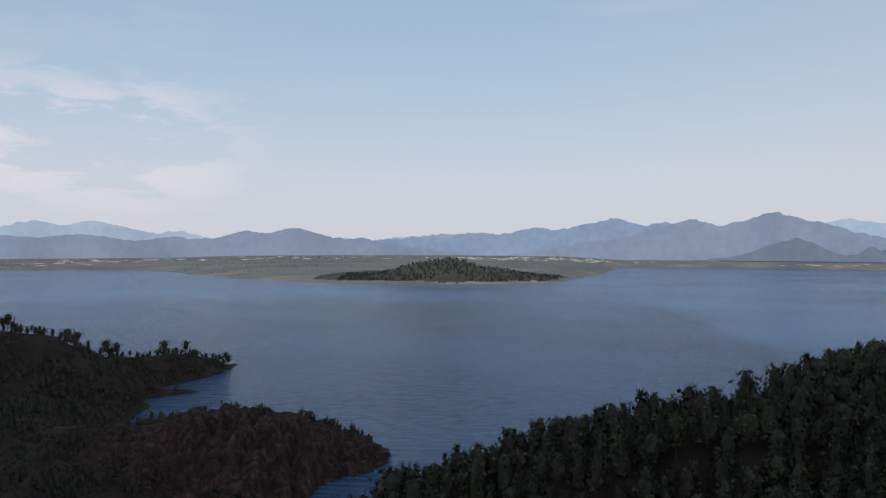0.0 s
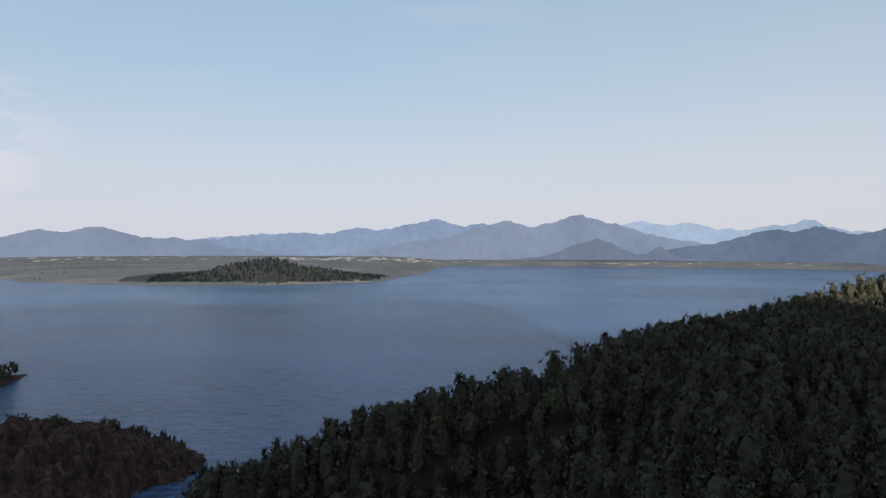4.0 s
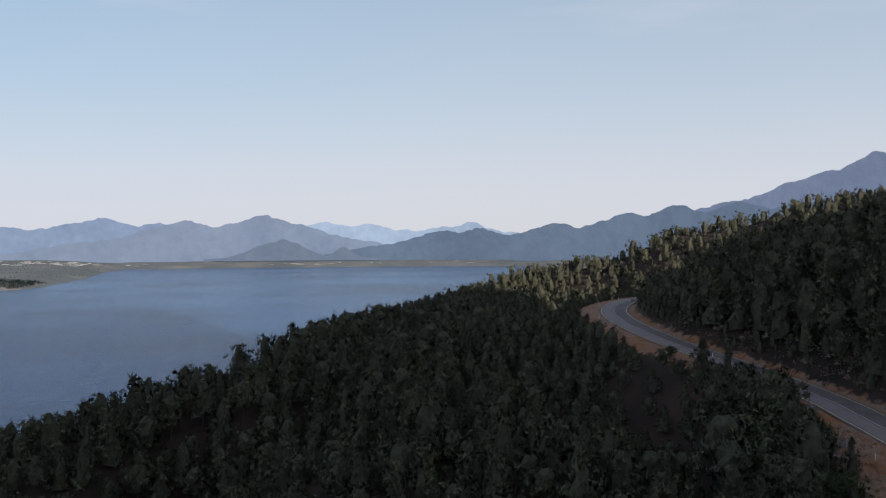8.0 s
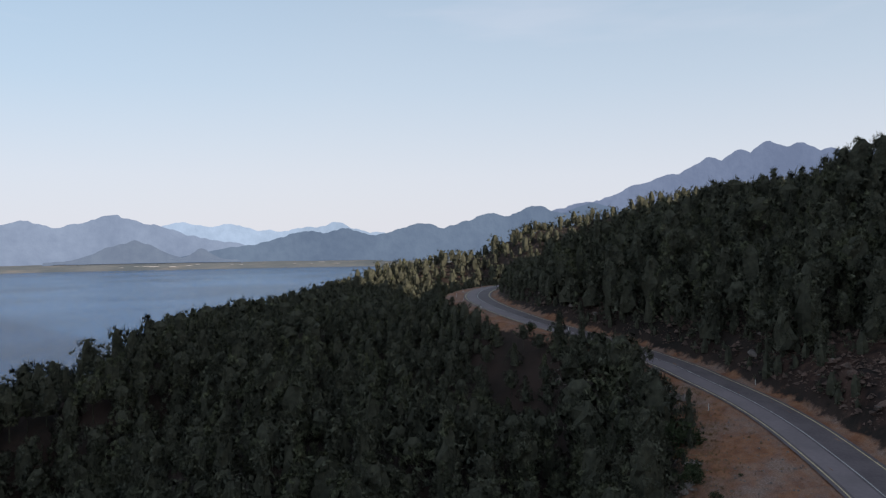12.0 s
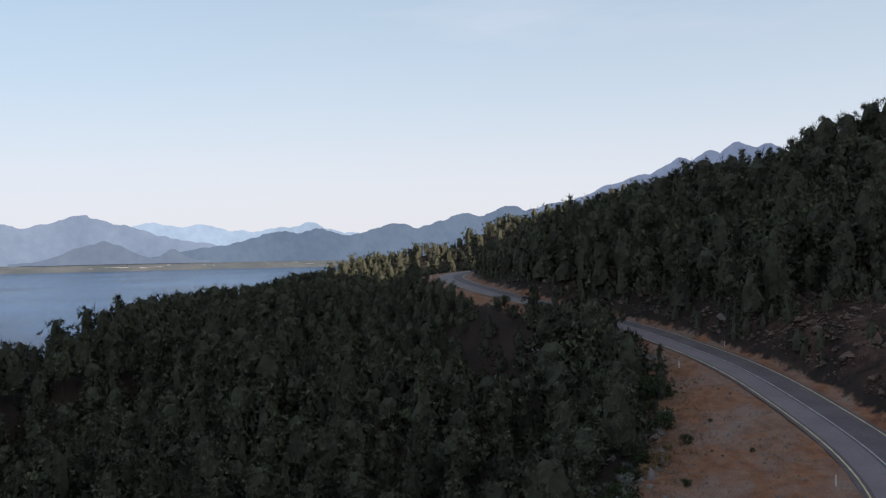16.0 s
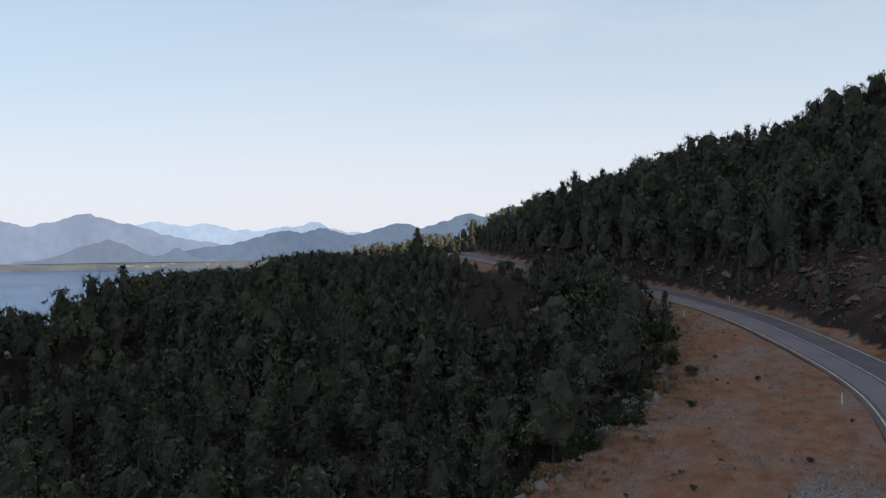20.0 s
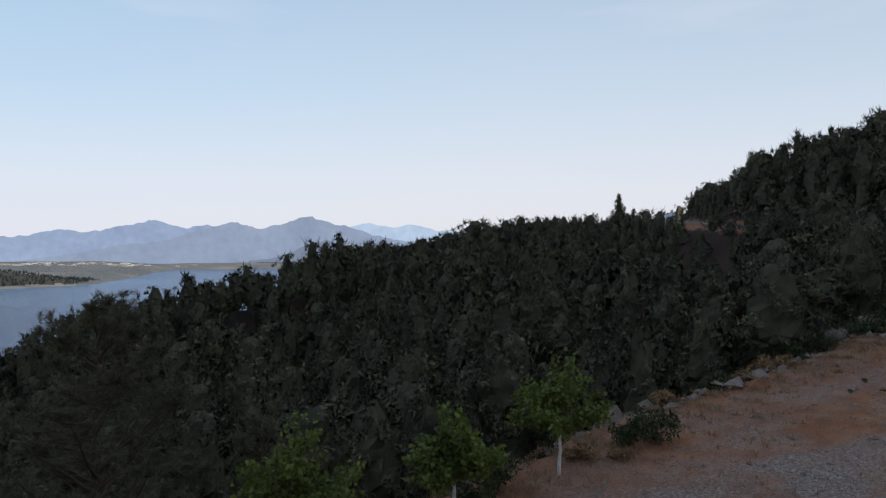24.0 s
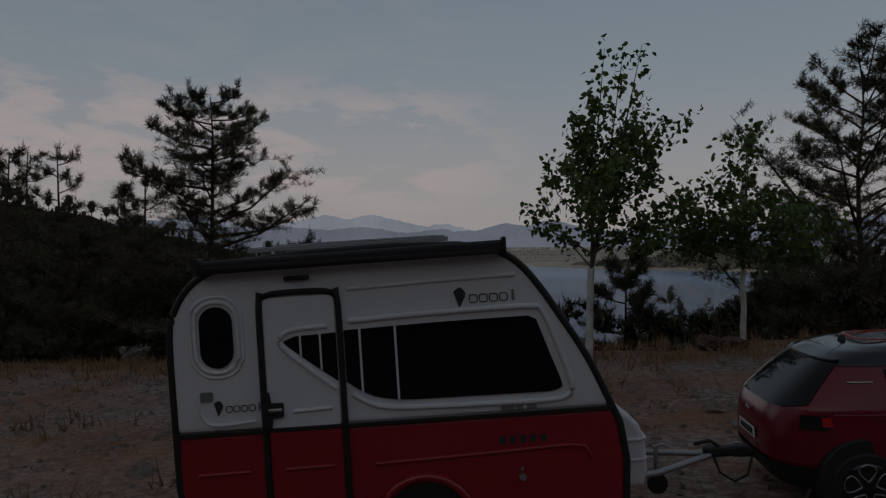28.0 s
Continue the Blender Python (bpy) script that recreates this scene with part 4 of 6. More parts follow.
def rounded(x0, z0, x1, z1, r, n=5):
    """A rounded rectangle outline."""
    out = []
    for cx, cz, a0 in ((x1 - r, z1 - r, 0), (x0 + r, z1 - r, 90), (x0 + r, z0 + r, 180), (x1 - r, z0 + r, 270)):
        for k in range(n + 1):
            a = radians(a0 + 90 * k / n)
            out.append((cx + r * math.cos(a), cz + r * math.sin(a)))
    return out


def smooth_line(pts, closed=False, step=0.04):
    p = np.array([(x, z, 0) for x, z in pts], float)
    if closed:
        p = np.vstack([p, p[:1]])
    return [(a, b) for a, b, _ in spline(p, step)]


def moulding(pts, y, radius, sides=8):
    """A raised bead along a line in the wall's plane."""
    return rod([(x, y, z) for x, z in pts], radius, sides)


def frame_ring(outline, grow, y0, y1):
    """A flat ring round an outline, with thickness."""
    pts = np.array(outline)
    c = pts.mean(0)
    t = np.roll(pts, -1, 0) - np.roll(pts, 1, 0)
    nrm = np.stack([t[:, 1], -t[:, 0]], -1)
    nrm /= np.linalg.norm(nrm, axis=1, keepdims=True)
    if ((pts + nrm * 0.01 - c) ** 2).sum() < ((pts - c) ** 2).sum():
        nrm = -nrm
    out = pts + nrm * grow
    n = len(pts)
    v = []
    for q, y in ((pts, y0), (out, y0), (out, y1), (pts, y1)):
        v += [(a, y, b) for a, b in q]
    f = []
    for k in range(4):
        for i in range(n):
            j = (i + 1) % n
            k2 = (k + 1) % 4
            f.append((k * n + i, k * n + j, k2 * n + j, k2 * n + i))
    return quick_mesh("ring", np.array(v), np.array(f), False)


def plain(name, col, rough=0.4, metal=0.0, coat=0.0, spec=0.5, var=0.12):
    m = mat(name, col, rough, metal, var=var, scale=1.5, spec=spec)
    m.node_tree.nodes["Principled BSDF"].inputs["Coat Weight"].default_value = coat
    return m


M_WHITE = plain("white_gelcoat", (0.74, 0.75, 0.78), 0.28, coat=0.3, var=0.06)
M_RED = plain("red_paint", (0.34, 0.01, 0.022), 0.28, coat=0.4, var=0.1)
M_CARRED = plain("car_paint", (0.19, 0.005, 0.018), 0.25, coat=0.35, var=0.05)
M_BLACK = plain("black_rubber", (0.015, 0.015, 0.017), 0.6)
M_TINT = plain("tinted_glass", (0.006, 0.006, 0.008), 0.06, spec=0.28, var=0.0)
M_GLOSSBLACK = plain("black_car_paint", (0.01, 0.011, 0.015), 0.14, coat=0.35, var=0.0)
M_CHROME = plain("bare_metal", (0.55, 0.56, 0.58), 0.3, metal=1.0)
M_STEEL = plain("galvanised_steel", (0.42, 0.43, 0.44), 0.5, metal=0.8)
M_PANEL = plain("solar_cells", (0.018, 0.024, 0.05), 0.12, spec=0.6)
M_DECAL = plain("dark_decal", (0.03, 0.035, 0.04), 0.5)
M_GREYDECAL = plain("grey_decal", (0.2, 0.2, 0.22), 0.5)
M_REDLAMP = plain("red_lamp", (0.6, 0.02, 0.02), 0.15, coat=0.5)
M_SIGNW = plain("sign_white", (0.75, 0.75, 0.73), 0.45)
M_LINE = mat("road_paint", (0.74, 0.6, 0.34), 0.8, scale=1.2, second=(0.42, 0.34, 0.2))
M_LINEW = mat("white_road_paint", (0.6, 0.58, 0.55), 0.8, scale=1.2, second=(0.3, 0.28, 0.26))
M_STONE = mat("pale_stone", (0.28, 0.235, 0.21), 0.9, scale=1.2, second=(0.15, 0.115, 0.1), bump=0.6)
M_LIME = mat("limewash", (0.72, 0.72, 0.7), 0.9, scale=2.5, second=(0.5, 0.48, 0.45), bump=0.3)
M_TWIG = mat("tree_bark", (0.16, 0.125, 0.1), 0.9, scale=3.0, bump=0.4)
M_GRASS = mat("dry_grass", (0.34, 0.22, 0.12), 0.95, scale=0.6, second=(0.2, 0.13, 0.08), island=0.3, spec=0.05)
M_BUSH = mat("bush_leaves", (0.07, 0.085, 0.04), 0.75, scale=0.5, second=(0.036, 0.045, 0.024), island=0.35, spec=0.1)


def leaf_mat(name, col, second):
    """Broad leaves that let some light through."""
    m = mat(name, col, 0.55, scale=0.6, second=second, island=0.3, spec=0.25)
    n, l = m.node_tree.nodes, m.node_tree.links
    b = n["Principled BSDF"]
    src = b.inputs["Base Color"].links[0].from_socket
    tl = n.new("ShaderNodeBsdfTranslucent")
    l.new(src, tl.inputs["Color"])
    mix = n.new("ShaderNodeMixShader")
    mix.inputs[0].default_value = 0.35
    l.new(b.outputs[0], mix.inputs[1])
    l.new(tl.outputs[0], mix.inputs[2])
    l.new(mix.outputs[0], n["Material Output"].inputs["Surface"])
    return m


M_LEAF = leaf_mat("mulberry_leaves", (0.165, 0.205, 0.045), (0.08, 0.11, 0.026))
M_LEAF2 = leaf_mat("poplar_leaves", (0.15, 0.22, 0.075), (0.08, 0.125, 0.042))


# ---- caravan ----
VAN_TURN, VAN_TILT = radians(22.0), radians(4.0)
van_m = Matrix.Translation((-2.50, 6.692, 3.53)) @ Matrix.Rotation(VAN_TURN, 4, "Z") @ Matrix.Rotation(-VAN_TILT, 4, "Y")


def caravan():
    """A small rounded caravan; x along its side, y away from the side with the door, z up from the ground."""
    L = 1.12                                 # height of the red and white division
    van = tagged(new("caravan"), "small white and red caravan with black trim, hitched to a car", "caravan")
    upper = smooth_line([(-1.65, L), (-1.65, L + 0.72), (-1.6, L + 0.92), (-1.5, L + 1.07), (-1.36, L + 1.17), (-1.15, L + 1.24)], step=0.05)
    upper += [(-0.6, L + 1.28), (0.0, L + 1.29), (0.5, L + 1.27)]
    upper += smooth_line([(0.74, L + 1.23), (0.9, L + 1.14), (1.05, L + 0.97), (1.24, L + 0.67), (1.41, L + 0.37), (1.57, L)], step=0.05)
    body = prism(upper, 0.0, 1.95, 0.05, 3)
    part("upper_shell", body, M_WHITE, van, "white moulded upper shell")
    lower = [(-1.65, L), (-1.64, L - 0.4), (-1.58, 0.3), (-1.5, 0.26), (1.55, 0.26), (1.62, 0.34), (1.65, L - 0.4), (1.62, L - 0.1), (1.57, L)]
    part("lower_shell", prism(lower, -0.003, 1.953, 0.04, 3), M_RED, van, "dark red lower shell")
    # black edge trim along both sides
    rim = upper + [(1.62, L - 0.12), (1.655, L - 0.4), (1.63, 0.34)]
    rim = [(-1.585, 0.3), (-1.645, L - 0.4)] + rim
    for y in (0.012, 1.938):
        part("edge_trim", rod([(a, y, b) for a, b in rim], 0.03, 8), M_BLACK, van, "black rubber edge trim")
    part("belt_trim", box(-0.03, -0.012, L, 3.22, 0.02, 0.035, 0.006), M_BLACK, van, "black belt line strip")
    part("belt_strip", box(0.55, -0.016, L + 0.02, 1.9, 0.012, 0.008), M_CHROME, van, "thin bright strip")
    # door
    dx0, dx1, dz0, dz1 = -0.99, -0.41, 0.42, L + 1.0
    door = part("door", prism(rounded(dx0 + 0.03, L, dx1 - 0.03, dz1 - 0.03, 0.05), -0.016, 0.01), M_WHITE, van, "white upper door leaf")
    part("lower_leaf", prism(rounded(dx0 + 0.03, dz0, dx1 - 0.03, L, 0.01), -0.018, 0.01), M_RED, door, "red lower door leaf")
    arch = smooth_line([(dx0, dz0), (dx0, dz1 - 0.12), (dx0 + 0.03, dz1 - 0.04), (dx0 + 0.1, dz1), (dx1 - 0.1, dz1), (dx1 - 0.03, dz1 - 0.04), (dx1, dz1 - 0.12), (dx1, dz0)], step=0.05)
    part("door_seal", rod([(a, -0.012, b) for a, b in arch], 0.024, 6), M_BLACK, door, "wide black door seal")
    part("handle_plate", prism([(dx0 - 0.02, L + 0.02), (dx0 + 0.05, L + 0.02), (dx0 + 0.06, L + 0.1), (dx0 + 0.14, L + 0.1), (dx0 + 0.14, L + 0.2), (dx0 + 0.05, L + 0.2), (dx0 + 0.04, L + 0.28), (dx0 - 0.02, L + 0.28)], -0.045, -0.01, 0.006), M_BLACK, door, "black lock plate")
    part("handle", box(dx0 + 0.085, -0.055, L + 0.155, 0.1, 0.02, 0.025, 0.006), M_CHROME, door, "bright door handle")
    part("door_bead", moulding([(-0.78, L + 0.03 + 0.1), (-0.5, L + 0.04 + 0.1)], -0.016, 0.016), M_WHITE, door)
    part("door_bead", moulding(smooth_line([(-0.5, L + 0.74), (-0.72, L + 0.73), (-0.82, L + 0.7), (-0.85, L + 0.64), (-0.8, L + 0.57), (-0.64, L + 0.43), (-0.46, L + 0.28)], step=0.03), -0.016, 0.02), M_WHITE, door)
    # side window: one dark band from the door to the front
    w_door = [(-0.83, L + 0.645), (-0.74, L + 0.68), (-0.44, L + 0.69), (-0.44, L + 0.33), (-0.6, L + 0.45), (-0.79, L + 0.6)]
    part("door_window", prism(w_door, -0.02, 0.0, 0.004), M_TINT, door, "dark tinted pointed door window")
    for x, a, b in ((-0.7, L + 0.53, L + 0.69), (-0.555, L + 0.42, L + 0.69)):
        part("window_bar", box(x, -0.024, (a + b) / 2, 0.014, 0.01, b - a), M_WHITE, door)
    w_side = smooth_line([(-0.38, L + 0.7), (0.3, L + 0.715), (0.98, L + 0.72)], step=0.1) + smooth_line([(1.04, L + 0.69), (1.12, L + 0.45), (1.2, L + 0.22), (1.19, L + 0.17), (1.1, L + 0.15)], step=0.05) + smooth_line([(0.5, L + 0.155), (0.1, L + 0.16), (-0.1, L + 0.18), (-0.25, L + 0.23), (-0.38, L + 0.32)], step=0.06)
    part("side_window", prism(w_side, -0.014, 0.0, 0.004), M_TINT, van, "long dark tinted side window")
    for x, a in ((-0.265, L + 0.22), (-0.005, L + 0.16)):
        part("window_bar", box(x, -0.02, (a + L + 0.71) / 2, 0.016, 0.012, L + 0.71 - a), M_WHITE, van)
    part("window_bead", moulding(smooth_line([(-0.34, L + 0.765), (0.3, L + 0.785), (0.98, L + 0.79), (1.08, L + 0.76), (1.15, L + 0.6), (1.25, L + 0.3), (1.28, L + 0.16), (1.22, L + 0.1), (1.0, L + 0.085), (0.3, L + 0.095), (-0.05, L + 0.11), (-0.22, L + 0.15), (-0.34, L + 0.23)], step=0.04), -0.004, 0.022), M_WHITE, van, "raised window surround")
    part("roof_bead", moulding([(-0.34, L + 1.0), (0.3, L + 1.02), (0.9, L + 1.03)], -0.002, 0.015), M_WHITE, van)
    # oval window
    ov = rounded(-1.43, L + 0.48, -1.19, L + 0.93, 0.115, 7)
    part("oval_window", prism(ov, -0.014, 0.0, 0.004), M_TINT, van, "dark oval end window")
    part("oval_frame", moulding(smooth_line(rounded(-1.465, L + 0.445, -1.155, L + 0.965, 0.145, 6), True, 0.03), -0.004, 0.017), M_WHITE, van)
    part("oval_frame", moulding(smooth_line(rounded(-1.5, L + 0.41, -1.12, L + 1.0, 0.17, 6), True, 0.03), -0.002, 0.012), M_WHITE, van)
    part("badge_bead", moulding(smooth_line([(-1.47, L + 0.3), (-1.46, L + 0.18), (-1.42, L + 0.09), (-1.33, L + 0.06), (-1.06, L + 0.075)], step=0.03), -0.003, 0.014), M_WHITE, van)
    # decals as plain shapes
    for x0, z0, s in ((0.44, L + 0.81, 1.0), (-1.36, L + 0.13, 0.75)):
        part("emblem", prism(smooth_line([(x0, z0 + 0.12 * s), (x0 + 0.05 * s, z0 + 0.15 * s), (x0 + 0.09 * s, z0 + 0.1 * s), (x0 + 0.07 * s, z0 + 0.05 * s), (x0 + 0.04 * s, z0), (x0 + 0.02 * s, z0 + 0.06 * s)], True, 0.02), -0.006, 0.0), M_DECAL, van, "dark emblem decal")
        for k in range(4):
            a = x0 + (0.12 + k * 0.075) * s
            part("decal_bar", frame_ring(rounded(a, z0 + 0.035 * s, a + 0.05 * s, z0 + 0.085 * s, 0.012 * s, 2), 0.008 * s, -0.005, 0.0), M_DECAL, van)
        part("decal_bar", box(x0 + 0.44 * s, -0.004, z0 + 0.07 * s, 0.02 * s, 0.004, 0.08 * s), M_GREYDECAL, van)
    part("cup_decal", prism(rounded(-1.46, L + 0.235, -1.36, L + 0.31, 0.02, 3), -0.006, 0.0), M_GREYDECAL, van)
    for k, w in enumerate((0.1, 0.05, 0.07)):
        part("small_decal", box(0.79 + k * 0.09, -0.004, L + 0.045, w, 0.004, 0.03), M_GREYDECAL, van)
    for k in range(5):
        part("faded_decal", box(0.74 + k * 0.075, -0.007, L - 0.19, 0.045, 0.004, 0.055), M_DECAL, van)
    # red side: pressed ribs, a socket, a wheel arch
    part("side_rib", moulding(smooth_line([(-0.2, L - 0.3), (0.6, L - 0.28), (1.25, L - 0.26), (1.36, L - 0.3), (1.4, L - 0.38)], step=0.06), -0.004, 0.016), M_RED, van)
    part("side_rib", moulding([(-0.86, L - 0.29), (-0.5, L - 0.285)], -0.02, 0.014), M_RED, door)
    part("side_rib", moulding([(-1.5, L - 0.3), (-1.12, L - 0.295)], -0.004, 0.014), M_RED, van)
    part("water_inlet", cyl(0.87, -0.012, L - 0.47, 0.026, 0.03, "Y", 14), M_STEEL, van)
    part("inlet_cap", cyl(0.87, -0.012, L - 0.41, 0.012, 0.02, "Y", 10), M_STEEL, van)
    arch2 = [(0.14 + 0.36 * math.cos(radians(a)), 0.34 + 0.36 * math.sin(radians(a))) for a in range(0, 181, 12)]
    part("wheel_arch", moulding(arch2, -0.01, 0.03), M_RED, van)
    part("arch_well", prism([(0.14 + 0.34 * math.cos(radians(a)), 0.3 + 0.36 * math.sin(radians(a))) for a in range(0, 181, 15)], -0.008, 0.22), M_BLACK, van)
    for y in (0.12, 1.83):
        wheel = part("wheel", cyl(0.14, y, 0.29, 0.29, 0.18, "Y", 32, bevel=0.03), M_BLACK, van, "black tyre")
        part("rim", cyl(0.14, y - 0.012 if y < 1 else y + 0.012, 0.29, 0.18, 0.18, "Y", 24, bevel=0.015), M_STEEL, wheel)
        part("hub_cap", cyl(0.14, y - 0.02 if y < 1 else y + 0.02, 0.29, 0.06, 0.2, "Y", 16), M_CHROME, wheel)
    # step lamp over the door, awning, roof gear
    part("porch_lamp", box(-0.7, -0.02, L + 1.105, 0.18, 0.05, 0.035, 0.01), M_BLACK, van)
    awning = part("awning_case", box(-0.28, -0.075, L + 1.23, 2.2, 0.11, 0.1, 0.025, 3, ry=radians(-0.6)), M_BLACK, van, "long black awning cassette")
    for x, dz in ((-1.385, -0.008), (0.825, 0.015)):
        part("end_cap", box(x, -0.075, L + 1.235 + dz, 0.03, 0.125, 0.125, 0.01), M_BLACK, awning)
    part("awning_rail", box(-0.28, -0.125, L + 1.21, 2.14, 0.02, 0.03, 0.006), M_BLACK, awning)
    for k, (y0, y1) in enumerate(((0.12, 0.72), (1.0, 1.6))):
        zc = L + 1.325 + 0.02 * k
        sp_ = part("solar_panel", box(-0.32, (y0 + y1) / 2, zc, 1.5, y1 - y0, 0.035, 0.004), M_STEEL, van, "solar panel in an aluminium frame")
        part("cells", box(-0.32, (y0 + y1) / 2, zc + 0.0185, 1.44, y1 - y0 - 0.06, 0.004), M_PANEL, sp_)
        for x in (-0.95, 0.3):
            for y in (y0 + 0.08, y1 - 0.08):
                part("bracket", box(x, y, zc - 0.03, 0.06, 0.04, 0.05, 0.004), M_STEEL, sp_)
    part("roof_seam", box(0.56, 0.97, L + 1.268, 0.04, 1.7, 0.012, 0.003), M_GREYDECAL, van)
    hatch = part("roof_hatch", box(-0.2, 0.86, L + 1.31, 0.4, 0.24, 0.05, 0.02), M_TINT, van, "dark roof hatch")
    hf = part("hatch_frame", frame_ring([(-0.4, 0.74), (0.0, 0.74), (0.0, 0.98), (-0.4, 0.98)], 0.025, 0, 0.02), M_WHITE, hatch)
    hf.matrix_basis = Matrix(((1, 0, 0, 0), (0, 0, 1, 0), (0, 1, 0, L + 1.285), (0, 0, 0, 1)))
    # locker at the front, drawbar
    lock = [(1.62, 0.42), (1.65, 1.02), (1.7, 1.0), (1.8, 0.95), (1.87, 0.87), (1.91, 0.76), (1.92, 0.5), (1.88, 0.38), (1.62, 0.36)]
    locker = part("gas_locker", prism(lock, 0.35, 1.6, 0.05, 3), M_WHITE, van, "white front locker with two ribs")
    for z in (0.6, 0.76):
        part("locker_rib", rod([(1.67, 0.345, z), (1.86, 0.345, z), (1.91, 0.38, z), (1.925, 0.5, z), (1.925, 1.45, z), (1.91, 1.57, z), (1.86, 1.605, z), (1.67, 1.605, z)], 0.014, 6), M_WHITE, locker)
    for y in (0.55, 1.4):
        part("drawbar", rod([(1.5, y, 0.36), (2.1, y * 0.7 + 0.29, 0.37), (2.7, 0.975, 0.4)], 0.028, 6), M_STEEL, van, "galvanised drawbar")
    hitch = part("coupling", box(2.8, 0.975, 0.42, 0.4, 0.09, 0.09, 0.02), M_BLACK, van, "black towing coupling")
    part("coupling_lever", rod([(2.74, 0.975, 0.46), (2.66, 0.975, 0.52), (2.52, 0.975, 0.5)], 0.018, 6), M_BLACK, hitch)
    part("jockey_post", cyl(2.15, 0.9, 0.36, 0.022, 0.34, "Z", 12), M_STEEL, van)
    part("jockey_crank", rod([(2.15, 0.9, 0.52), (2.2, 0.88, 0.55), (2.26, 0.88, 0.52)], 0.012, 6), M_STEEL, van)
    part("jockey_wheel", cyl(2.15, 0.9, 0.2, 0.09, 0.05, "Y", 16, bevel=0.01), M_BLACK, van)
    part("breakaway_cable", rod([(2.66, 0.93, 0.42), (2.7, 0.88, 0.26), (2.82, 0.87, 0.18), (2.95, 0.9, 0.22), (3.02, 0.95, 0.36)], 0.012, 6), M_BLACK, van)
    for x in (-1.35, 1.4):
        for y in (0.25, 1.7):
            part("corner_steady", rod([(x, y, 0.3), (x - 0.05, y, 0.02)], 0.02, 6), M_STEEL, van)
    for y in (0.2, 1.75):
        part("tail_lamp", box(-1.655, y, 0.75, 0.03, 0.12, 0.26, 0.01), M_REDLAMP, van)
    van.matrix_basis = van_m


caravan()


# ---- car ----
def car():
    """A rounded red hatchback with a black roof; x forward from its tail, y across, z up."""
    c = tagged(new("car"), "red hatchback car with a black roof, hitched to a caravan", "car")
    N = 4.4
    ZS = [0.22, 0.32, 0.5, 0.72, 0.88, 0.98, 1.1, 1.25, 1.37, 1.43, 1.47, 1.5]
    REAR = [0.16, 0.07, 0.0, 0.0, 0.04, 0.1, 0.23, 0.4, 0.56, 0.7, 0.92, 1.25]
    FRONT = [3.85, 3.95, 4.0, 3.95, 3.7, 3.05, 2.85, 2.6, 2.35, 2.2, 2.0, 1.75]
    WIDE = [0.76, 0.82, 0.86, 0.865, 0.85, 0.82, 0.77, 0.69, 0.62, 0.56, 0.48, 0.3]

    def ring(z):
        r0, f0 = np.interp(z, ZS, REAR), np.interp(z, ZS, FRONT)
        return (r0 + f0) / 2, (f0 - r0) / 2, np.interp(z, ZS, WIDE)

    def at(q, z, off=0.0):
        """A place on the skin: q runs round the car from the middle of the tail."""
        xc, a, b = ring(z)
        cs, sn = math.cos(q), math.sin(q)
        return (xc - math.copysign(abs(cs) ** (2 / N), cs) * (a + off), math.copysign(abs(sn) ** (2 / N), sn) * (b + off), z)

    def side(x, z, s, off=0.0):
        xc, a, b = ring(z)
        return (x, s * (b * max(1 - abs((x - xc) / a) ** N, 0.0) ** (1 / N) + off), z)

    def sheet(name, rows_, material, parent, label="", loop=False):
        v = np.array(rows_, float)
        m_, n_ = v.shape[:2]
        k = n_ if loop else n_ - 1
        a, b = (np.arange(m_ - 1)[:, None] * n_ + np.arange(k)[None]).ravel(), (np.arange(m_ - 1)[:, None] * n_ + (np.arange(k)[None] + 1) % n_).ravel()
        return part(name, quick_mesh(name, v.reshape(-1, 3), np.stack([a, b, b + n_, a + n_], -1)), material, parent, label)

    def skin(name, q0, q1, z0, z1, off, material, parent, label="", nq=24, nz=10):
        """A panel lying on the skin; its lower and upper edge may bend with q."""
        qs = np.linspace(radians(q0), radians(q1), nq)
        lo = z0 if callable(z0) else (lambda q: z0)
        hi = z1 if callable(z1) else (lambda q: z1)
        return sheet(name, [[at(q, lo(q) + (hi(q) - lo(q)) * t, off) for q in qs] for t in np.linspace(0, 1, nz)], material, parent, label)

    turn = np.linspace(0, 2 * math.pi, 144, endpoint=False)
    body = sheet("body", [[at(q, z) for q in turn] for z in np.linspace(0.24, 1.39, 44)], M_CARRED, c, "deep red rounded body", True)
    roof = sheet("roof", [[at(q, z, 0.008 if z < 1.49 else 0.0) for q in turn] for z in np.concatenate([np.linspace(1.325, 1.46, 14), np.linspace(1.465, 1.4999, 12)])]
                 + [[(1.5 + (p[0] - 1.5) * k, p[1] * k, 1.5 + 0.012 * (1 - k)) for p in (at(q, 1.5) for q in turn)] for k in (0.7, 0.4, 0.0)], M_GLOSSBLACK, c, "glossy black roof", True)
    tail = skin("tailgate", -46, 46, 0.5, 0.97, 0.006, M_CARRED, c, "red tailgate")
    skin("rear_window", -43, 43, lambda q: 0.965 + 0.05 * (q / 0.75) ** 2, 1.36, 0.012, M_TINT, c, "dark tinted rear window")
    part("spoiler", rod([at(q, 1.368, 0.018) for q in np.linspace(-0.74, 0.74, 25)], 0.018, 8), M_GLOSSBLACK, roof, "black roof spoiler lip")
    skin("bumper", -64, 64, 0.25, 0.47, 0.02, M_BLACK, c, "black rear bumper")
    skin("windscreen", 138, 222, 1.02, 1.36, 0.01, M_TINT, c, "dark windscreen")
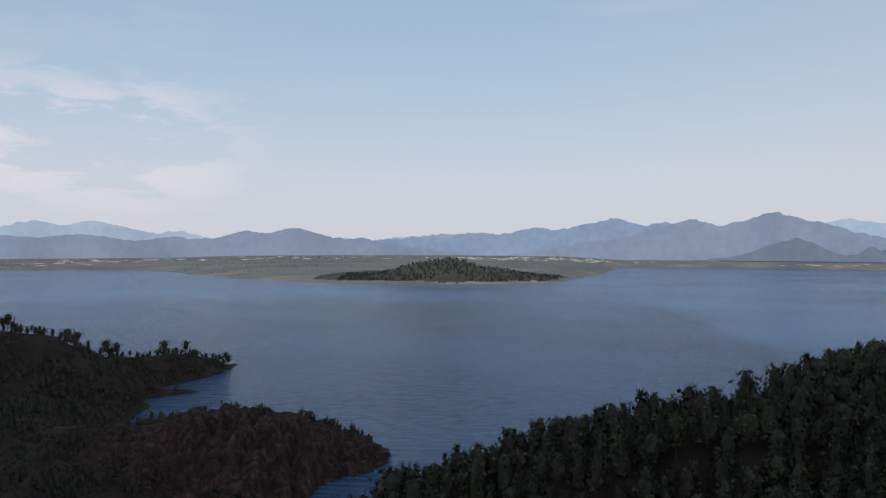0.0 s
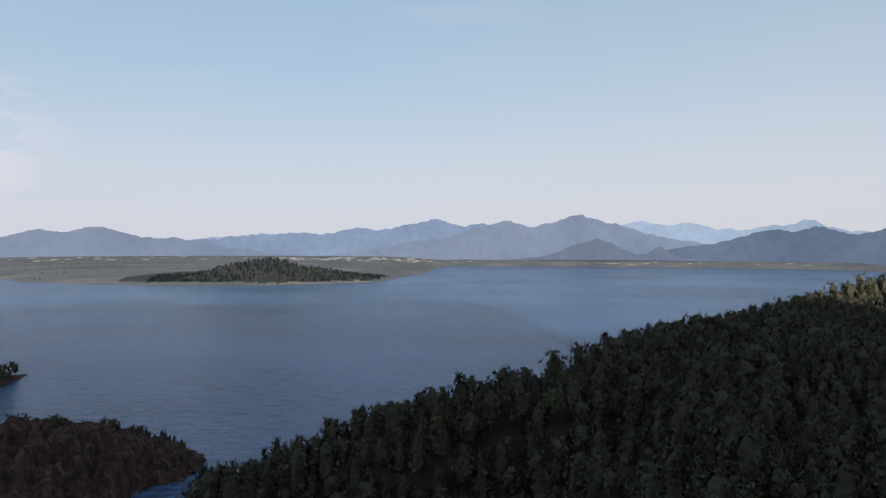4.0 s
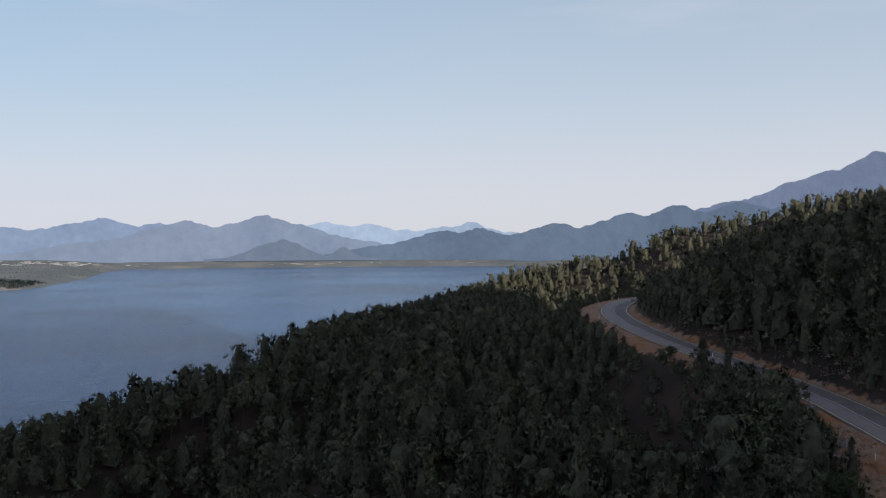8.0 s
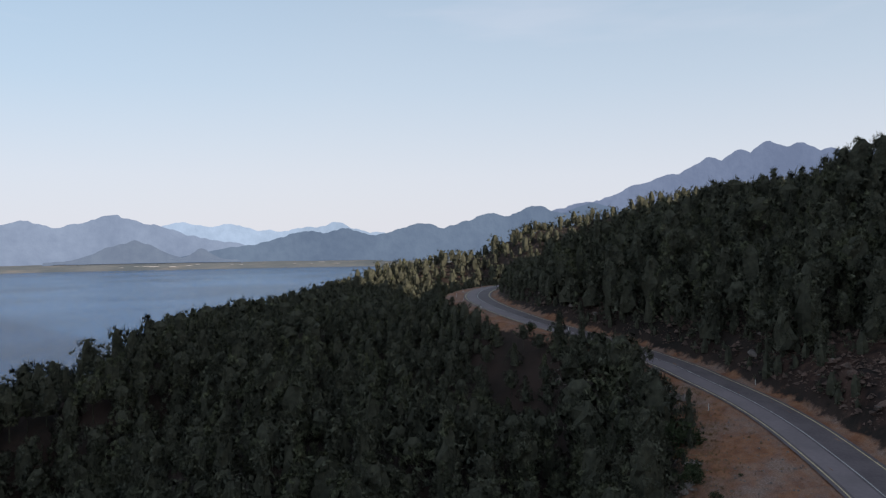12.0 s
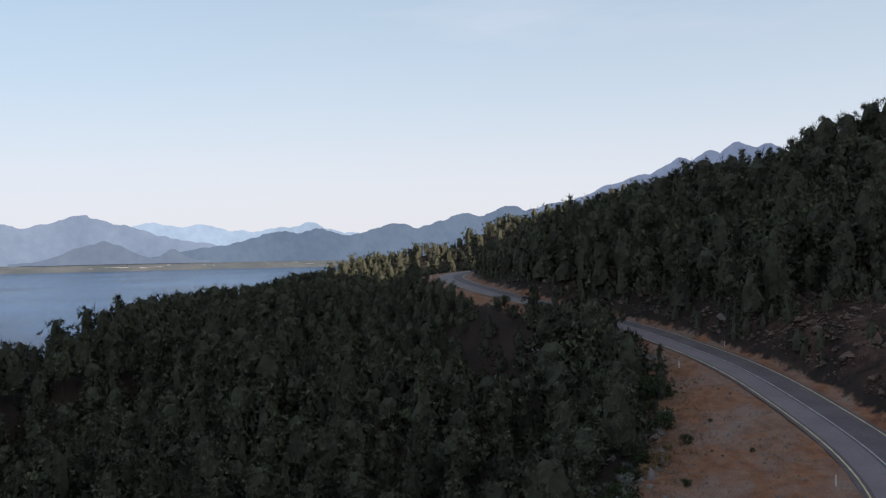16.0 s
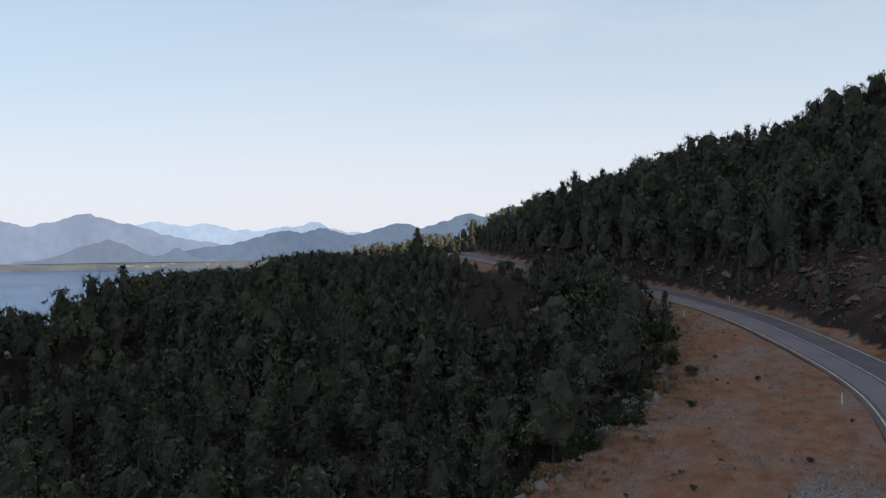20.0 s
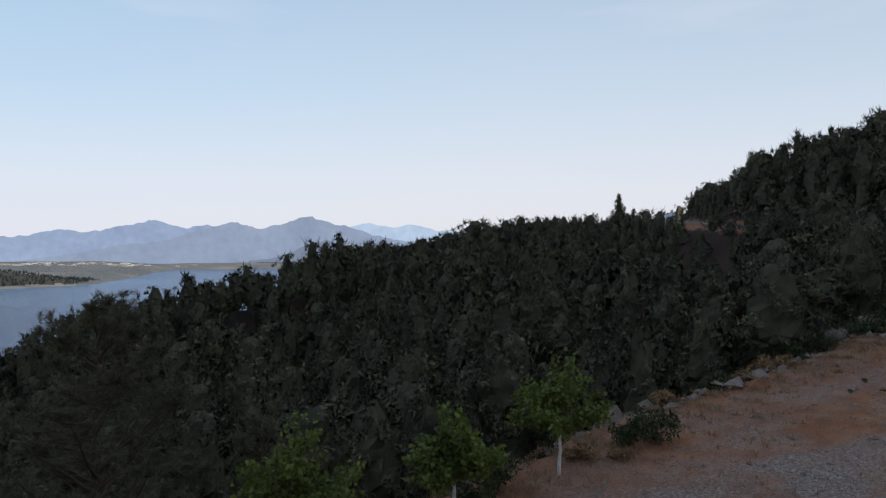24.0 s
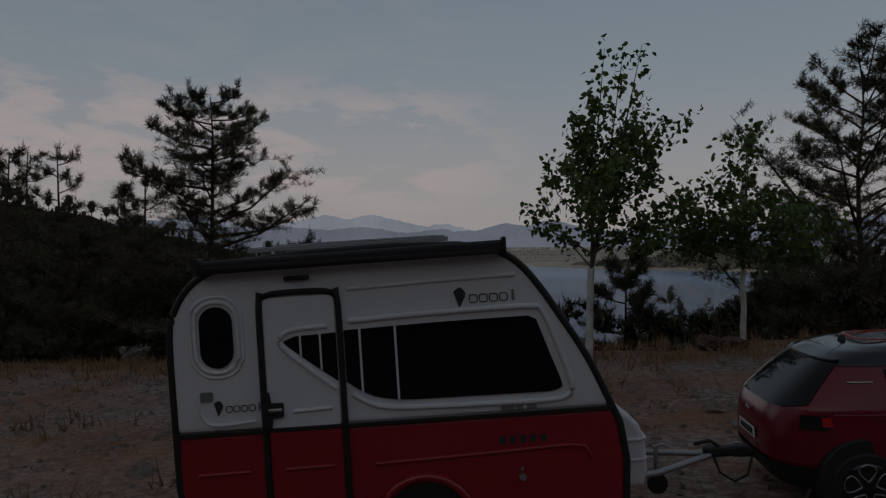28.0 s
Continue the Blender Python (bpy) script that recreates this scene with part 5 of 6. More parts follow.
    rg = part("roof_graphic", frame_ring(rounded(1.02, -0.27, 2.0, 0.27, 0.12, 4), 0.03, 0, 0.01), M_REDLAMP, roof, "red outline on the roof")
    rg.matrix_basis = Matrix(((1, 0, 0, 0), (0, 0, 1, 0), (0, 1, 0, 1.497), (0, 0, 0, 1)))
    ant = part("antenna_base", cyl(0.92, 0.0, 1.485, 0.045, 0.06, "Z", 12, 0.02), M_BLACK, roof)
    part("antenna", rod([(0.92, 0, 1.5), (0.62, 0, 1.66)], 0.005, 6), M_BLACK, ant)
    for s in (-1, 1):
        win = [[side(x, z0 + (1.3 - z0) * t, s, 0.01) for x, z0 in ((0.98, 1.16), (1.06, 1.06), (1.2, 0.99), (1.5, 0.97), (1.8, 0.965), (2.1, 0.965), (2.4, 0.97))] for t in np.linspace(0, 1, 8)]
        sheet("side_window", win, M_TINT, c, "dark tinted side window")
        part("window_sill_trim", rod([side(x, z, s, 0.014) for x, z in ((0.98, 1.16), (1.06, 1.06), (1.2, 0.99), (1.5, 0.97), (2.1, 0.965), (2.4, 0.97))], 0.008, 6), M_CHROME, c)
        strip = [side(x, 1.2, s, 0.012) for x in np.linspace(0.66, 0.86, 6)]
        part("pillar_strip", rod(strip, 0.007, 6), M_SIGNW, c, "pale pillar strip")
        q0 = 40 * s
        lamp = skin("tail_lamp", q0, 56 * s, lambda q: 0.81, lambda q: 0.93, 0.022, M_GLOSSBLACK, c, "dark tail lamp cluster")
        skin("lamp_lens", 53 * s, 57.5 * s, 0.84, 0.92, 0.03, M_REDLAMP, lamp, "red lamp lens", 6, 5)
        for x in (0.72, 3.22):
            yo = abs(side(x, 0.5, s)[1])
            part("arch_well", cyl(x, s * (yo - 0.12), 0.34, 0.4, 0.26, "Y", 40, bevel=0.02), M_BLACK, c, "black wheel arch cladding")
            wheel = part("wheel", cyl(x, s * (yo - 0.08), 0.31, 0.31, 0.2, "Y", 36, bevel=0.03), M_BLACK, c, "black tyre")
            rim = part("rim", cyl(x, s * (yo - 0.07), 0.31, 0.22, 0.2, "Y", 30, bevel=0.02), M_GLOSSBLACK, wheel, "black alloy rim")
            for q in range(5):
                b_ = radians(72 * q + 20)
                pet = [(x + rr_ * math.cos(b_ + d), 0.31 + rr_ * math.sin(b_ + d)) for rr_, d in ((0.06, 0), (0.12, 0.42), (0.19, 0.4), (0.21, 0), (0.19, -0.4), (0.12, -0.42))]
                part("spoke", moulding(smooth_line(pet, True, 0.03), s * (yo + 0.032), 0.006, 5), M_CHROME, rim, "bright spoke edge")
        sheet("sill", [[side(x, z, s, 0.012) for x in np.linspace(1.1, 2.85, 20)] for z in np.linspace(0.24, 0.4, 4)], M_BLACK, c)
        for x in (1.03, 2.05):
            part("door_seam", rod([side(x, z, s, 0.0) for z in np.linspace(0.42, 0.98, 8)], 0.006, 5), M_BLACK, c)
        hx = side(1.22, 0.86, s)
        part("door_handle", box(1.22, hx[1] + s * 0.012, 0.86, 0.18, 0.03, 0.03, 0.008), M_CHROME, c)
        part("shoulder_crease", rod([side(x, 0.93, s, -0.004) for x in np.linspace(0.5, 2.9, 24)], 0.012, 6), M_CARRED, c)
        part("mirror", box(2.5, s * 0.94, 1.0, 0.12, 0.2, 0.13, 0.04, 3), M_GLOSSBLACK, c)
        skin("headlamp", 180 - 50 * s, 180 - 35 * s, 0.62, 0.74, 0.012, M_TINT, c)
    plate = skin("number_plate", -3.2, 3.2, 0.6, 0.71, 0.02, M_SIGNW, tail, "white plate with dark bars", 8, 3)
    for k in range(6):
        part("plate_bar", box(-0.028, -0.16 + k * 0.062, 0.655, 0.004, 0.034, 0.06), M_DECAL, plate)
    part("tail_emblem", rod([(-0.0, -0.05, 0.84), (-0.012, 0, 0.875), (-0.0, 0.05, 0.84)], 0.008, 6), M_CHROME, tail)
    tb = part("tow_ball", cyl(-0.12, 0, 0.45, 0.03, 0.1, "Z", 12), M_STEEL, c)
    part("tow_arm", box(0.0, 0, 0.38, 0.34, 0.06, 0.05, 0.01), M_BLACK, tb)
    c.matrix_basis = van_m @ Matrix.Translation((3.2, 1.386, -0.116)) @ Matrix.Rotation(-0.134, 4, "Z") @ Matrix.Diagonal((0.95, 0.95, 0.95, 1))


car()


# ---- trees by the car park ----
def broadleaf(x, y, tall, seed, spread, stem, material, label, leaf=0.13, shoots=26, per=26, lean=0.12, open_=1.0, sway=0.0):
    """A young broadleaf tree with a limewashed stem and long leafy shoots."""
    r = np.random.default_rng(seed)
    base = new("roadside_tree")
    n = 7
    zz = np.linspace(-0.15, stem, n)
    bx = np.cumsum(r.normal(0, lean * 0.3, n)) * 0.5
    by = np.cumsum(r.normal(0, lean * 0.3, n)) * 0.5
    bx -= bx[1]
    by -= by[1]
    rad = 0.034 + tall * 0.006
    v, f = tube(np.stack([bx, by, zz], -1), np.linspace(rad * 1.25, rad, n) * (1 + r.uniform(-0.08, 0.08, n)), 10)
    part("stem", quick_mesh("stem", v, f), M_LIME, base, "white limewashed stem")
    top = np.array([bx[-1], by[-1], zz[-1]])
    limbs, cents = [], []
    for k in range(shoots):
        lead = k < 3
        a = r.uniform(0, 6.28)
        h0 = 0 if lead else r.uniform(0, 0.75)
        start = top + np.array([0, 0, (tall - stem) * 0.62 * h0]) * (0 if lead else 1)
        reach = spread * (r.uniform(0.05, 0.25) if lead else r.uniform(0.5, 1.0) * (1.12 - h0 * 0.75))
        rise = (tall - stem) * (r.uniform(0.85, 1.0) if lead else r.uniform(0.12, 0.42) * open_)
        end = start + np.array([math.cos(a) * reach, math.sin(a) * reach, rise if not lead else tall - stem - 0.05 * k])
        end[0] += sway * (end[2] - stem)
        mid = start * 0.5 + end * 0.5 + np.array([math.cos(a), math.sin(a), 0]) * reach * 0.12 + r.normal(0, 0.05, 3)
        r0 = rad * (0.55 if lead else 0.3)
        limbs.append(tube([start, mid, end], [r0, r0 * 0.55, 0.006], 5))
        m = int(per * (1.6 if lead else 1))
        t = r.uniform(0.18 if not lead else 0.1, 1.02, m)[:, None]
        p = (1 - t) ** 2 * start + 2 * t * (1 - t) * (2 * mid - start * 0.5 - end * 0.5) + t * t * end
        cents.append(p + r.normal(0, 0.05 + 0.025 * spread, (m, 3)))
    v, f = join(limbs)
    part("crown_frame", quick_mesh("crown_frame", v, f), M_TWIG, base, "thin bare branches")
    c = np.vstack(cents)
    vs = []
    for rep_ in range(3):
        n = len(c)
        p = c + r.normal(0, 0.09, (n, 3))
        d = r.normal(size=(n, 3)) + np.array([0, 0, -0.5])
        d /= np.linalg.norm(d, axis=1, keepdims=True)
        w = np.cross(d, r.normal(size=(n, 3)))
        w /= np.linalg.norm(w, axis=1, keepdims=True)
        nn = np.cross(d, w)
        s = leaf * r.uniform(0.6, 1.3, (n, 1))
        q = [p, p + d * s * 0.35 + w * s * 0.42 + nn * s * 0.08, p + d * s * 0.75 + w * s * 0.3, p + d * s * 1.15 - nn * s * 0.06, p + d * s * 0.75 - w * s * 0.3, p + d * s * 0.35 - w * s * 0.42 + nn * s * 0.08]
        vs.append(np.stack(q, 1).reshape(-1, 3))
    v = np.vstack(vs)
    me = quick_mesh("leaves", v, np.arange(len(v)).reshape(-1, 6), False)
    part("leaves", me, material, base, "green broad leaves")
    base.matrix_basis = Matrix.Translation((x, y, ground_z(x, y)))
    return tagged(base, label, "tree", "limewashed trees by the car park")


broadleaf(-3.1, 18.9, 7.3, 31, 2.3, 2.1, M_LEAF2, "slender young tree with a limewashed stem beside the gravel", 0.14, 34, 34, sway=0.13)
broadleaf(0.35, 20.9, 5.3, 32, 2.7, 1.9, M_LEAF2, "low spreading young tree with a limewashed stem", 0.14, 30, 34, open_=0.6)
broadleaf(9.4, 22.9, 5.3, 33, 2.7, 1.9, M_LEAF, "bright green young tree with a limewashed stem", 0.17, 30, 34, open_=0.8)
broadleaf(14.9, 21.8, 4.6, 34, 2.3, 1.8, M_LEAF, "bright green spreading tree with a limewashed stem", 0.18, 30, 36, open_=0.7)
broadleaf(21.5, 23.0, 5.2, 35, 2.6, 1.8, M_LEAF, "green tree with a leaning limewashed stem", 0.18, 30, 36, open_=0.8)


def open_pine(x, y, z0, tall, seed, spread, label, boughs=26, tufts=9, turn=0.0, needle=0.2, bare=0.16, rise=(0.15, 0.65), per=11):
    """A pine seen close to: separate boughs that end in upturned needle tufts."""
    r = np.random.default_rng(seed)
    limbs, cents, dirs = [], [], []
    stem_x = np.cumsum(r.normal(0, 0.1, 9))
    stem = np.stack([stem_x - stem_x[0], np.cumsum(r.normal(0, 0.08, 9)), np.linspace(-0.5, tall, 9)], -1)
    limbs.append(tube(stem, np.linspace(tall * 0.014, 0.02, 9), 8))
    for k in range(boughs):
        t = bare + (0.99 - bare) * (k + r.uniform(0, 0.8)) / boughs
        a = k * 2.4 + r.normal(0, 0.4)
        h = t * tall
        b = np.array([np.interp(h, stem[:, 2], stem[:, 0]), np.interp(h, stem[:, 2], stem[:, 1]), h])
        reach = spread * (1.08 - t) ** 0.8 * r.uniform(0.55, 1.15) + 0.35
        out = np.array([math.cos(a), math.sin(a), 0])
        e = b + out * reach + np.array([0, 0, reach * r.uniform(rise[0], rise[1])])
        mid = (b + e) / 2 - np.array([0, 0, reach * 0.08])
        limbs.append(tube([b, mid, e], [0.02 + reach * 0.014, 0.015 + reach * 0.007, 0.01], 5))
        for j in range(int(tufts * (0.5 + reach / spread))):
            q = r.uniform(0.3, 1.0)
            p = b * (1 - q) ** 2 + 2 * q * (1 - q) * mid + q * q * e
            side = np.array([-out[1], out[0], 0]) * r.normal(0, 0.32 * reach * (1.15 - q * 0.5)) + np.array([0, 0, abs(r.normal(0.15, 0.2))])
            tip = p + side + out * r.uniform(0, 0.25)
            limbs.append(tube([p, (p + tip) / 2, tip], [0.012, 0.009, 0.005], 3))
            for s in np.linspace(0.45, 1.0, 4):
                cents.append(p + (tip - p) * s)
                dirs.append(tip - p)
    v, f = join(limbs)
    trunk = quick_mesh("trunk", v, f)
    trunk.materials.append(M_BARK)
    c = np.repeat(np.array(cents), per, axis=0)
    d0 = np.repeat(np.array(dirs), per, axis=0)
    d0 = d0 / (np.linalg.norm(d0, axis=1, keepdims=True) + 1e-6)
    n = len(c)
    d = r.normal(size=(n, 3)) * 0.62 + d0 * 0.55 + np.array([0, 0, 0.3])
    d /= np.linalg.norm(d, axis=1, keepdims=True)
    w = np.cross(d, r.normal(size=(n, 3)))
    w /= np.linalg.norm(w, axis=1, keepdims=True)
    s = needle * r.uniform(0.7, 1.3, (n, 1))
    c = c + r.normal(0, 0.05, (n, 3))
    vv = np.stack([c - w * s * 0.08, c + w * s * 0.08, c + d * s * 1.5], 1).reshape(-1, 3)
    m = Matrix.Translation((x, y, z0)) @ Matrix.Rotation(turn, 4, "Z")
    return tree_thing("pine_tree", trunk, crown_mesh(vv, M_NEEDLE), m, label, "pine tree")


open_pine(4.7, 31.2, ground_z(4.7, 31.2), 12.3 - ground_z(4.7, 31.2), 51, 6.4, "open-branched pine standing behind the young trees", 56, 22, needle=0.15, rise=(0.3, 1.1), per=18)
open_pine(-19.4, 25.5, ground_z(-19.4, 25.5), 11.8 - ground_z(-19.4, 25.5), 52, 6.8, "tall pine with long tiered boughs", 56, 22, 0.6, needle=0.15, per=18)
for k, (x, y, top) in enumerate(((-27.5, 22.5, 9.5), (-30.5, 28.5, 10.6), (-26, 29, 9.6), (-24, 26.5, 8.2), (-36, 31, 11), (-18, 29.5, 6.0), (-23.0, 22.8, 6.0), (-15.5, 26.0, 4.6))):
    open_pine(x, y, ground_z(x, y), top - ground_z(x, y), 60 + k, 2.7, "dark pine in a clump at the edge of the car park", 28, 12, k * 1.1, needle=0.17, per=10)
for k, (x, y, top) in enumerate(((-3.2, 28.5, 5.3), (1.8, 29.5, 5.0), (7.5, 29.5, 6.8), (2.8, 25.8, 4.9), (11, 31, 8.2), (-6.5, 27, 3.4), (13.5, 29.0, 6.0))):
    open_pine(x, y, ground_z(x, y), top - ground_z(x, y), 80 + k, 2.3, "bushy young pine below the edge of the car park", 32, 18, k * 0.8, 0.17, 0.03, per=11)

# lone trees on the crag
LONE = [pine_kind(140 + k, 5.0, 2.0, "flat", 18, 30, 0.19, 0.28, 0.11, limbs=12) for k in range(3)]
for k, (az, d, s) in enumerate(((-14.4, 380, 1.5), (-14.0, 381, 1.2), (-10.6, 384, 1.3), (-8.9, 384, 1.2), (-8.2, 383, 1.0), (-18.4, 379, 0.9), (-5.6, 375, 0.7), (-5.0, 373, 0.8), (-16.0, 378, 0.6), (-21, 376, 0.8))):
    x, y = d * math.sin(radians(az)), d * math.cos(radians(az))
    tree_thing("pine_tree", *LONE[k % 3], Matrix.Translation((x, y, ground_z(x, y) - 0.1)) @ Matrix.Rotation(k * 1.3, 4, "Z") @ Matrix.Diagonal((s, s, s, 1)), "lone umbrella-shaped pine on the crag", "pine tree", "lone pines on the crag")

hr = np.random.default_rng(29)
for k in range(36):
    p = HEAD[int(hr.uniform(0.3, 0.99) * len(HEAD))]
    x, y, s = p[0] + hr.normal(0, 5), p[1] + hr.normal(0, 4), hr.uniform(1.5, 2.5)
    if ground_z(x, y) > LAKE + 1.5:
        tree_thing("pine_tree", *LONE[k % 3], Matrix.Translation((x, y, ground_z(x, y) - 0.1)) @ Matrix.Rotation(k * 1.3, 4, "Z") @ Matrix.Diagonal((s * 1.1, s * 1.1, s, 1)), "umbrella-shaped pine on the headland above the lake", "pine tree", "pines on the headland")

CREST = [pine_kind(150 + k, 11.0, 3.0, ("flat", "dome", "flat")[k], 26, 44, 0.24, 0.45, 0.16, limbs=22) for k in range(3)]
for k, (az, d, s) in enumerate(((80.3, 185, 1.4), (81.6, 183, 1.35), (83.0, 186, 1.55), (84.2, 182, 1.45), (79.2, 190, 1.2), (85.5, 184, 1.5), (82.2, 188, 1.3), (74.0, 200, 0.75), (68.0, 214, 0.75), (65.8, 218, 0.7), (63.9, 222, 0.8), (58.2, 214, 0.65))):
    x, y = d * math.sin(radians(az)), d * math.cos(radians(az))
    tree_thing("pine_tree", *CREST[k % 3], Matrix.Translation((x, y, ground_z(x, y) - 0.1)) @ Matrix.Rotation(k * 1.9, 4, "Z") @ Matrix.Diagonal((s, s, s * 1.15, 1)), "tall bare-stemmed pine on the crest of the hill", "pine tree", "tall pines on the crest")
for k, (x, y, top) in enumerate(((136.0, 116.9, 29.6), (164.4, 111.2, 33.4))):
    g = ground_z(x, y)
    tree_thing("pine_tree", *(KINDS[2], CREST[0])[k], Matrix.Translation((x, y, g - 0.1)) @ Matrix.Diagonal((0.85, 0.85, (top - g) / (9.8, 11.0)[k], 1)), "tall pine rising above its neighbours near the road", "pine tree")

# ---- road furniture ----
part("edge_line", ribbon("edge_line", ROAD, 3.36, 3.2, 0.066, M_LINE).data, None, road, "worn yellow edge line")
part("edge_line", ribbon("edge_line", ROAD, -3.2, -3.36, 0.066, M_LINE).data, None, road, "worn yellow edge line")
part("centre_line", ribbon("centre_line", ROAD, 0.07, -0.06, 0.066, M_LINEW).data, None, road, "pale centre line")
part("lane_wear", ribbon("lane_wear", ROAD, 2.9, 0.35, 0.0635, mat("worn_asphalt", (0.235, 0.19, 0.195), 0.85, scale=0.25, var=0.2, bump=0.1)).data, None, road, "paler worn lane")
for o in [q for q in scene.objects if q.name.split(".")[0] in ("edge_line", "centre_line", "lane_wear") and q.parent is None]:
    bpy.data.objects.remove(o)


def chevron_sign(x, y, zc, facing):
    s = tagged(new("chevron_sign"), "black and white chevron bend sign on a steel post", "road sign", "bend signs")
    g = ground_z(x, y)
    h = zc - g
    part("post", cyl(0, 0.03, h / 2, 0.035, h, "Z", 10), M_STEEL, s)
    board = part("board", box(0, 0, h, 0.78, 0.02, 0.78, 0.008), M_DECAL, s, "black sign board")
    for k in (-0.24, 0.1):
        part("chevron", prism([(k + 0.22, h + 0.33), (k, h), (k + 0.22, h - 0.33), (k + 0.06, h - 0.33), (k - 0.14, h), (k + 0.06, h + 0.33)], -0.016, -0.009), M_SIGNW, board, "white chevron")
    s.matrix_basis = Matrix.Translation((x, y, g)) @ Matrix.Rotation(facing, 4, "Z")


chevron_sign(119.6, 47.2, 17.6, math.atan2(47, 120) - radians(90))
chevron_sign(105.3, 26.3, 15.8, math.atan2(26, 105) - radians(90))


def delineator(x, y, turn=0.0):
    d = tagged(new("delineator_post"), "white roadside marker post with a dark band", "marker post", "roadside marker posts")
    part("post", prism([(-0.06, 0), (0.06, 0), (0.055, 0.9), (-0.055, 1.0)], -0.03, 0.03, 0.008), M_SIGNW, d)
    part("reflector", box(0, -0.033, 0.78, 0.075, 0.01, 0.16), M_REDLAMP, d, "red reflector")
    d.matrix_basis = Matrix.Translation((x, y, ground_z(x, y) - 0.03)) @ Matrix.Rotation(turn, 4, "Z")


for x, y in ((64.6, 10.9), (106.9, 32.2), (92.0, 33.6), (121.0, 71.0), (130.5, 99.5), (140.5, 112.5), (152, 124.2), (169, 135.4), (188, 142.6)):
    delineator(x, y, 0.9)


# ---- rocks, bushes, grass ----
def rock_mesh(seed, size=1.0, flat=0.65):
    bm = bmesh.new()
    bmesh.ops.create_icosphere(bm, subdivisions=2, radius=0.5 * size)
    r = random.Random(seed)
    off = Vector((r.uniform(0, 50), r.uniform(0, 50), 0))
    for v in bm.verts:
        n = noise.noise(v.co * 2.2 / size + off) * 0.5 + noise.noise(v.co * 5 / size + off) * 0.2
        v.co *= 1 + n
        v.co.z *= flat
    me = bpy.data.meshes.new("rock")
    bm.to_mesh(me)
    bm.free()
    return me


ROCKS = []
for k in range(5):
    for m in (M_STONE, M_ROCK):
        me = rock_mesh(k)
        me.materials.append(m)
        ROCKS.append(me)
rr = np.random.default_rng(5)
for x, y, s, kind in ((54.9, 24.4, 1.1, 0), (53, 23.0, 0.7, 2), (58.5, 24.2, 0.8, 4), (76, 29.8, 1.2, 6), (74.5, 29.2, 0.7, 0), (-0.4, 20.2, 0.75, 1), (0.1, 20.4, 0.7, 3), (3.0, 21.9, 0.5, 0), (8.4, 22.6, 0.9, 1), (24.8, 19.9, 0.22, 0), (48, 24.2, 0.6, 2), (45, 24.3, 0.5, 4)):
    o = new("rock", ROCKS[kind])
    o.matrix_basis = Matrix.Translation((x, y, ground_z(x, y) + 0.08 * s)) @ Matrix.Rotation(x, 4, "Z") @ Matrix.Diagonal((s, s, s, 1))
    tagged(o, "weathered rock at the edge of the dirt lay-by" if kind % 2 == 0 else "dark reddish rock beside the gravel", "rock", "rocks along the lay-by")
for x, y in ((56.8, 22.2), (51.4, 21.7)):
    o = tagged(new("concrete_block"), "small pale concrete block on the lay-by's edge", "block", "concrete blocks")
    part("block", box(0, 0, 0.2, 0.55, 0.4, 0.45, 0.06), M_STONE, o)
    o.matrix_basis = Matrix.Translation((x, y, ground_z(x, y) - 0.05)) @ Matrix.Rotation(0.5, 4, "Z")
# boulders in the cutting on the uphill side
for k in range(60):
    i = int(rr.uniform(0.36, 0.66) * len(ROAD))
    p, q = ROAD[i], ROAD[i + 1]
    t = (q - p)[:2] / np.linalg.norm((q - p)[:2])
    off = rr.uniform(7.2, 13)
    x, y = p[0] + t[1] * off, p[1] - t[0] * off
    s = rr.uniform(0.5, 1.9)
    o = new("rock", ROCKS[rr.integers(0, 10)])
    o.matrix_basis = Matrix.Translation((x, y, ground_z(x, y) + 0.1)) @ Euler((rr.uniform(-.5, .5), rr.uniform(-.5, .5), rr.uniform(0, 6))).to_matrix().to_4x4() @ Matrix.Diagonal((s, s * 0.8, s * 0.8, 1))
    tagged(o, "angular reddish rock in the road cutting", "rock", "rocks in the cutting")


def bush_kind(seed, material, spread=1.0, tall=1.0, clumps=16, per=34, leaf=0.16):
    r = np.random.default_rng(seed)
    a, q = r.uniform(0, 6.28, clumps), r.uniform(0, 1, clumps) ** 0.6 * spread * 0.5
    c = np.stack([np.cos(a) * q, np.sin(a) * q, tall * r.uniform(0.15, 0.85, clumps) * (1 - 0.35 * q / spread)], -1)
    v = leaf_cloud(c, np.full(clumps, 0.26 * spread), per, leaf, r, 0.9, 0.24)
    stems = join([tube([(0, 0, -0.1), tuple(p * 0.5), tuple(p)], [0.02, 0.014, 0.006], 4) for p in c])
    me = quick_mesh("twigs", *stems)
    me.materials.append(M_TWIG)
    return me, crown_mesh(v, material)


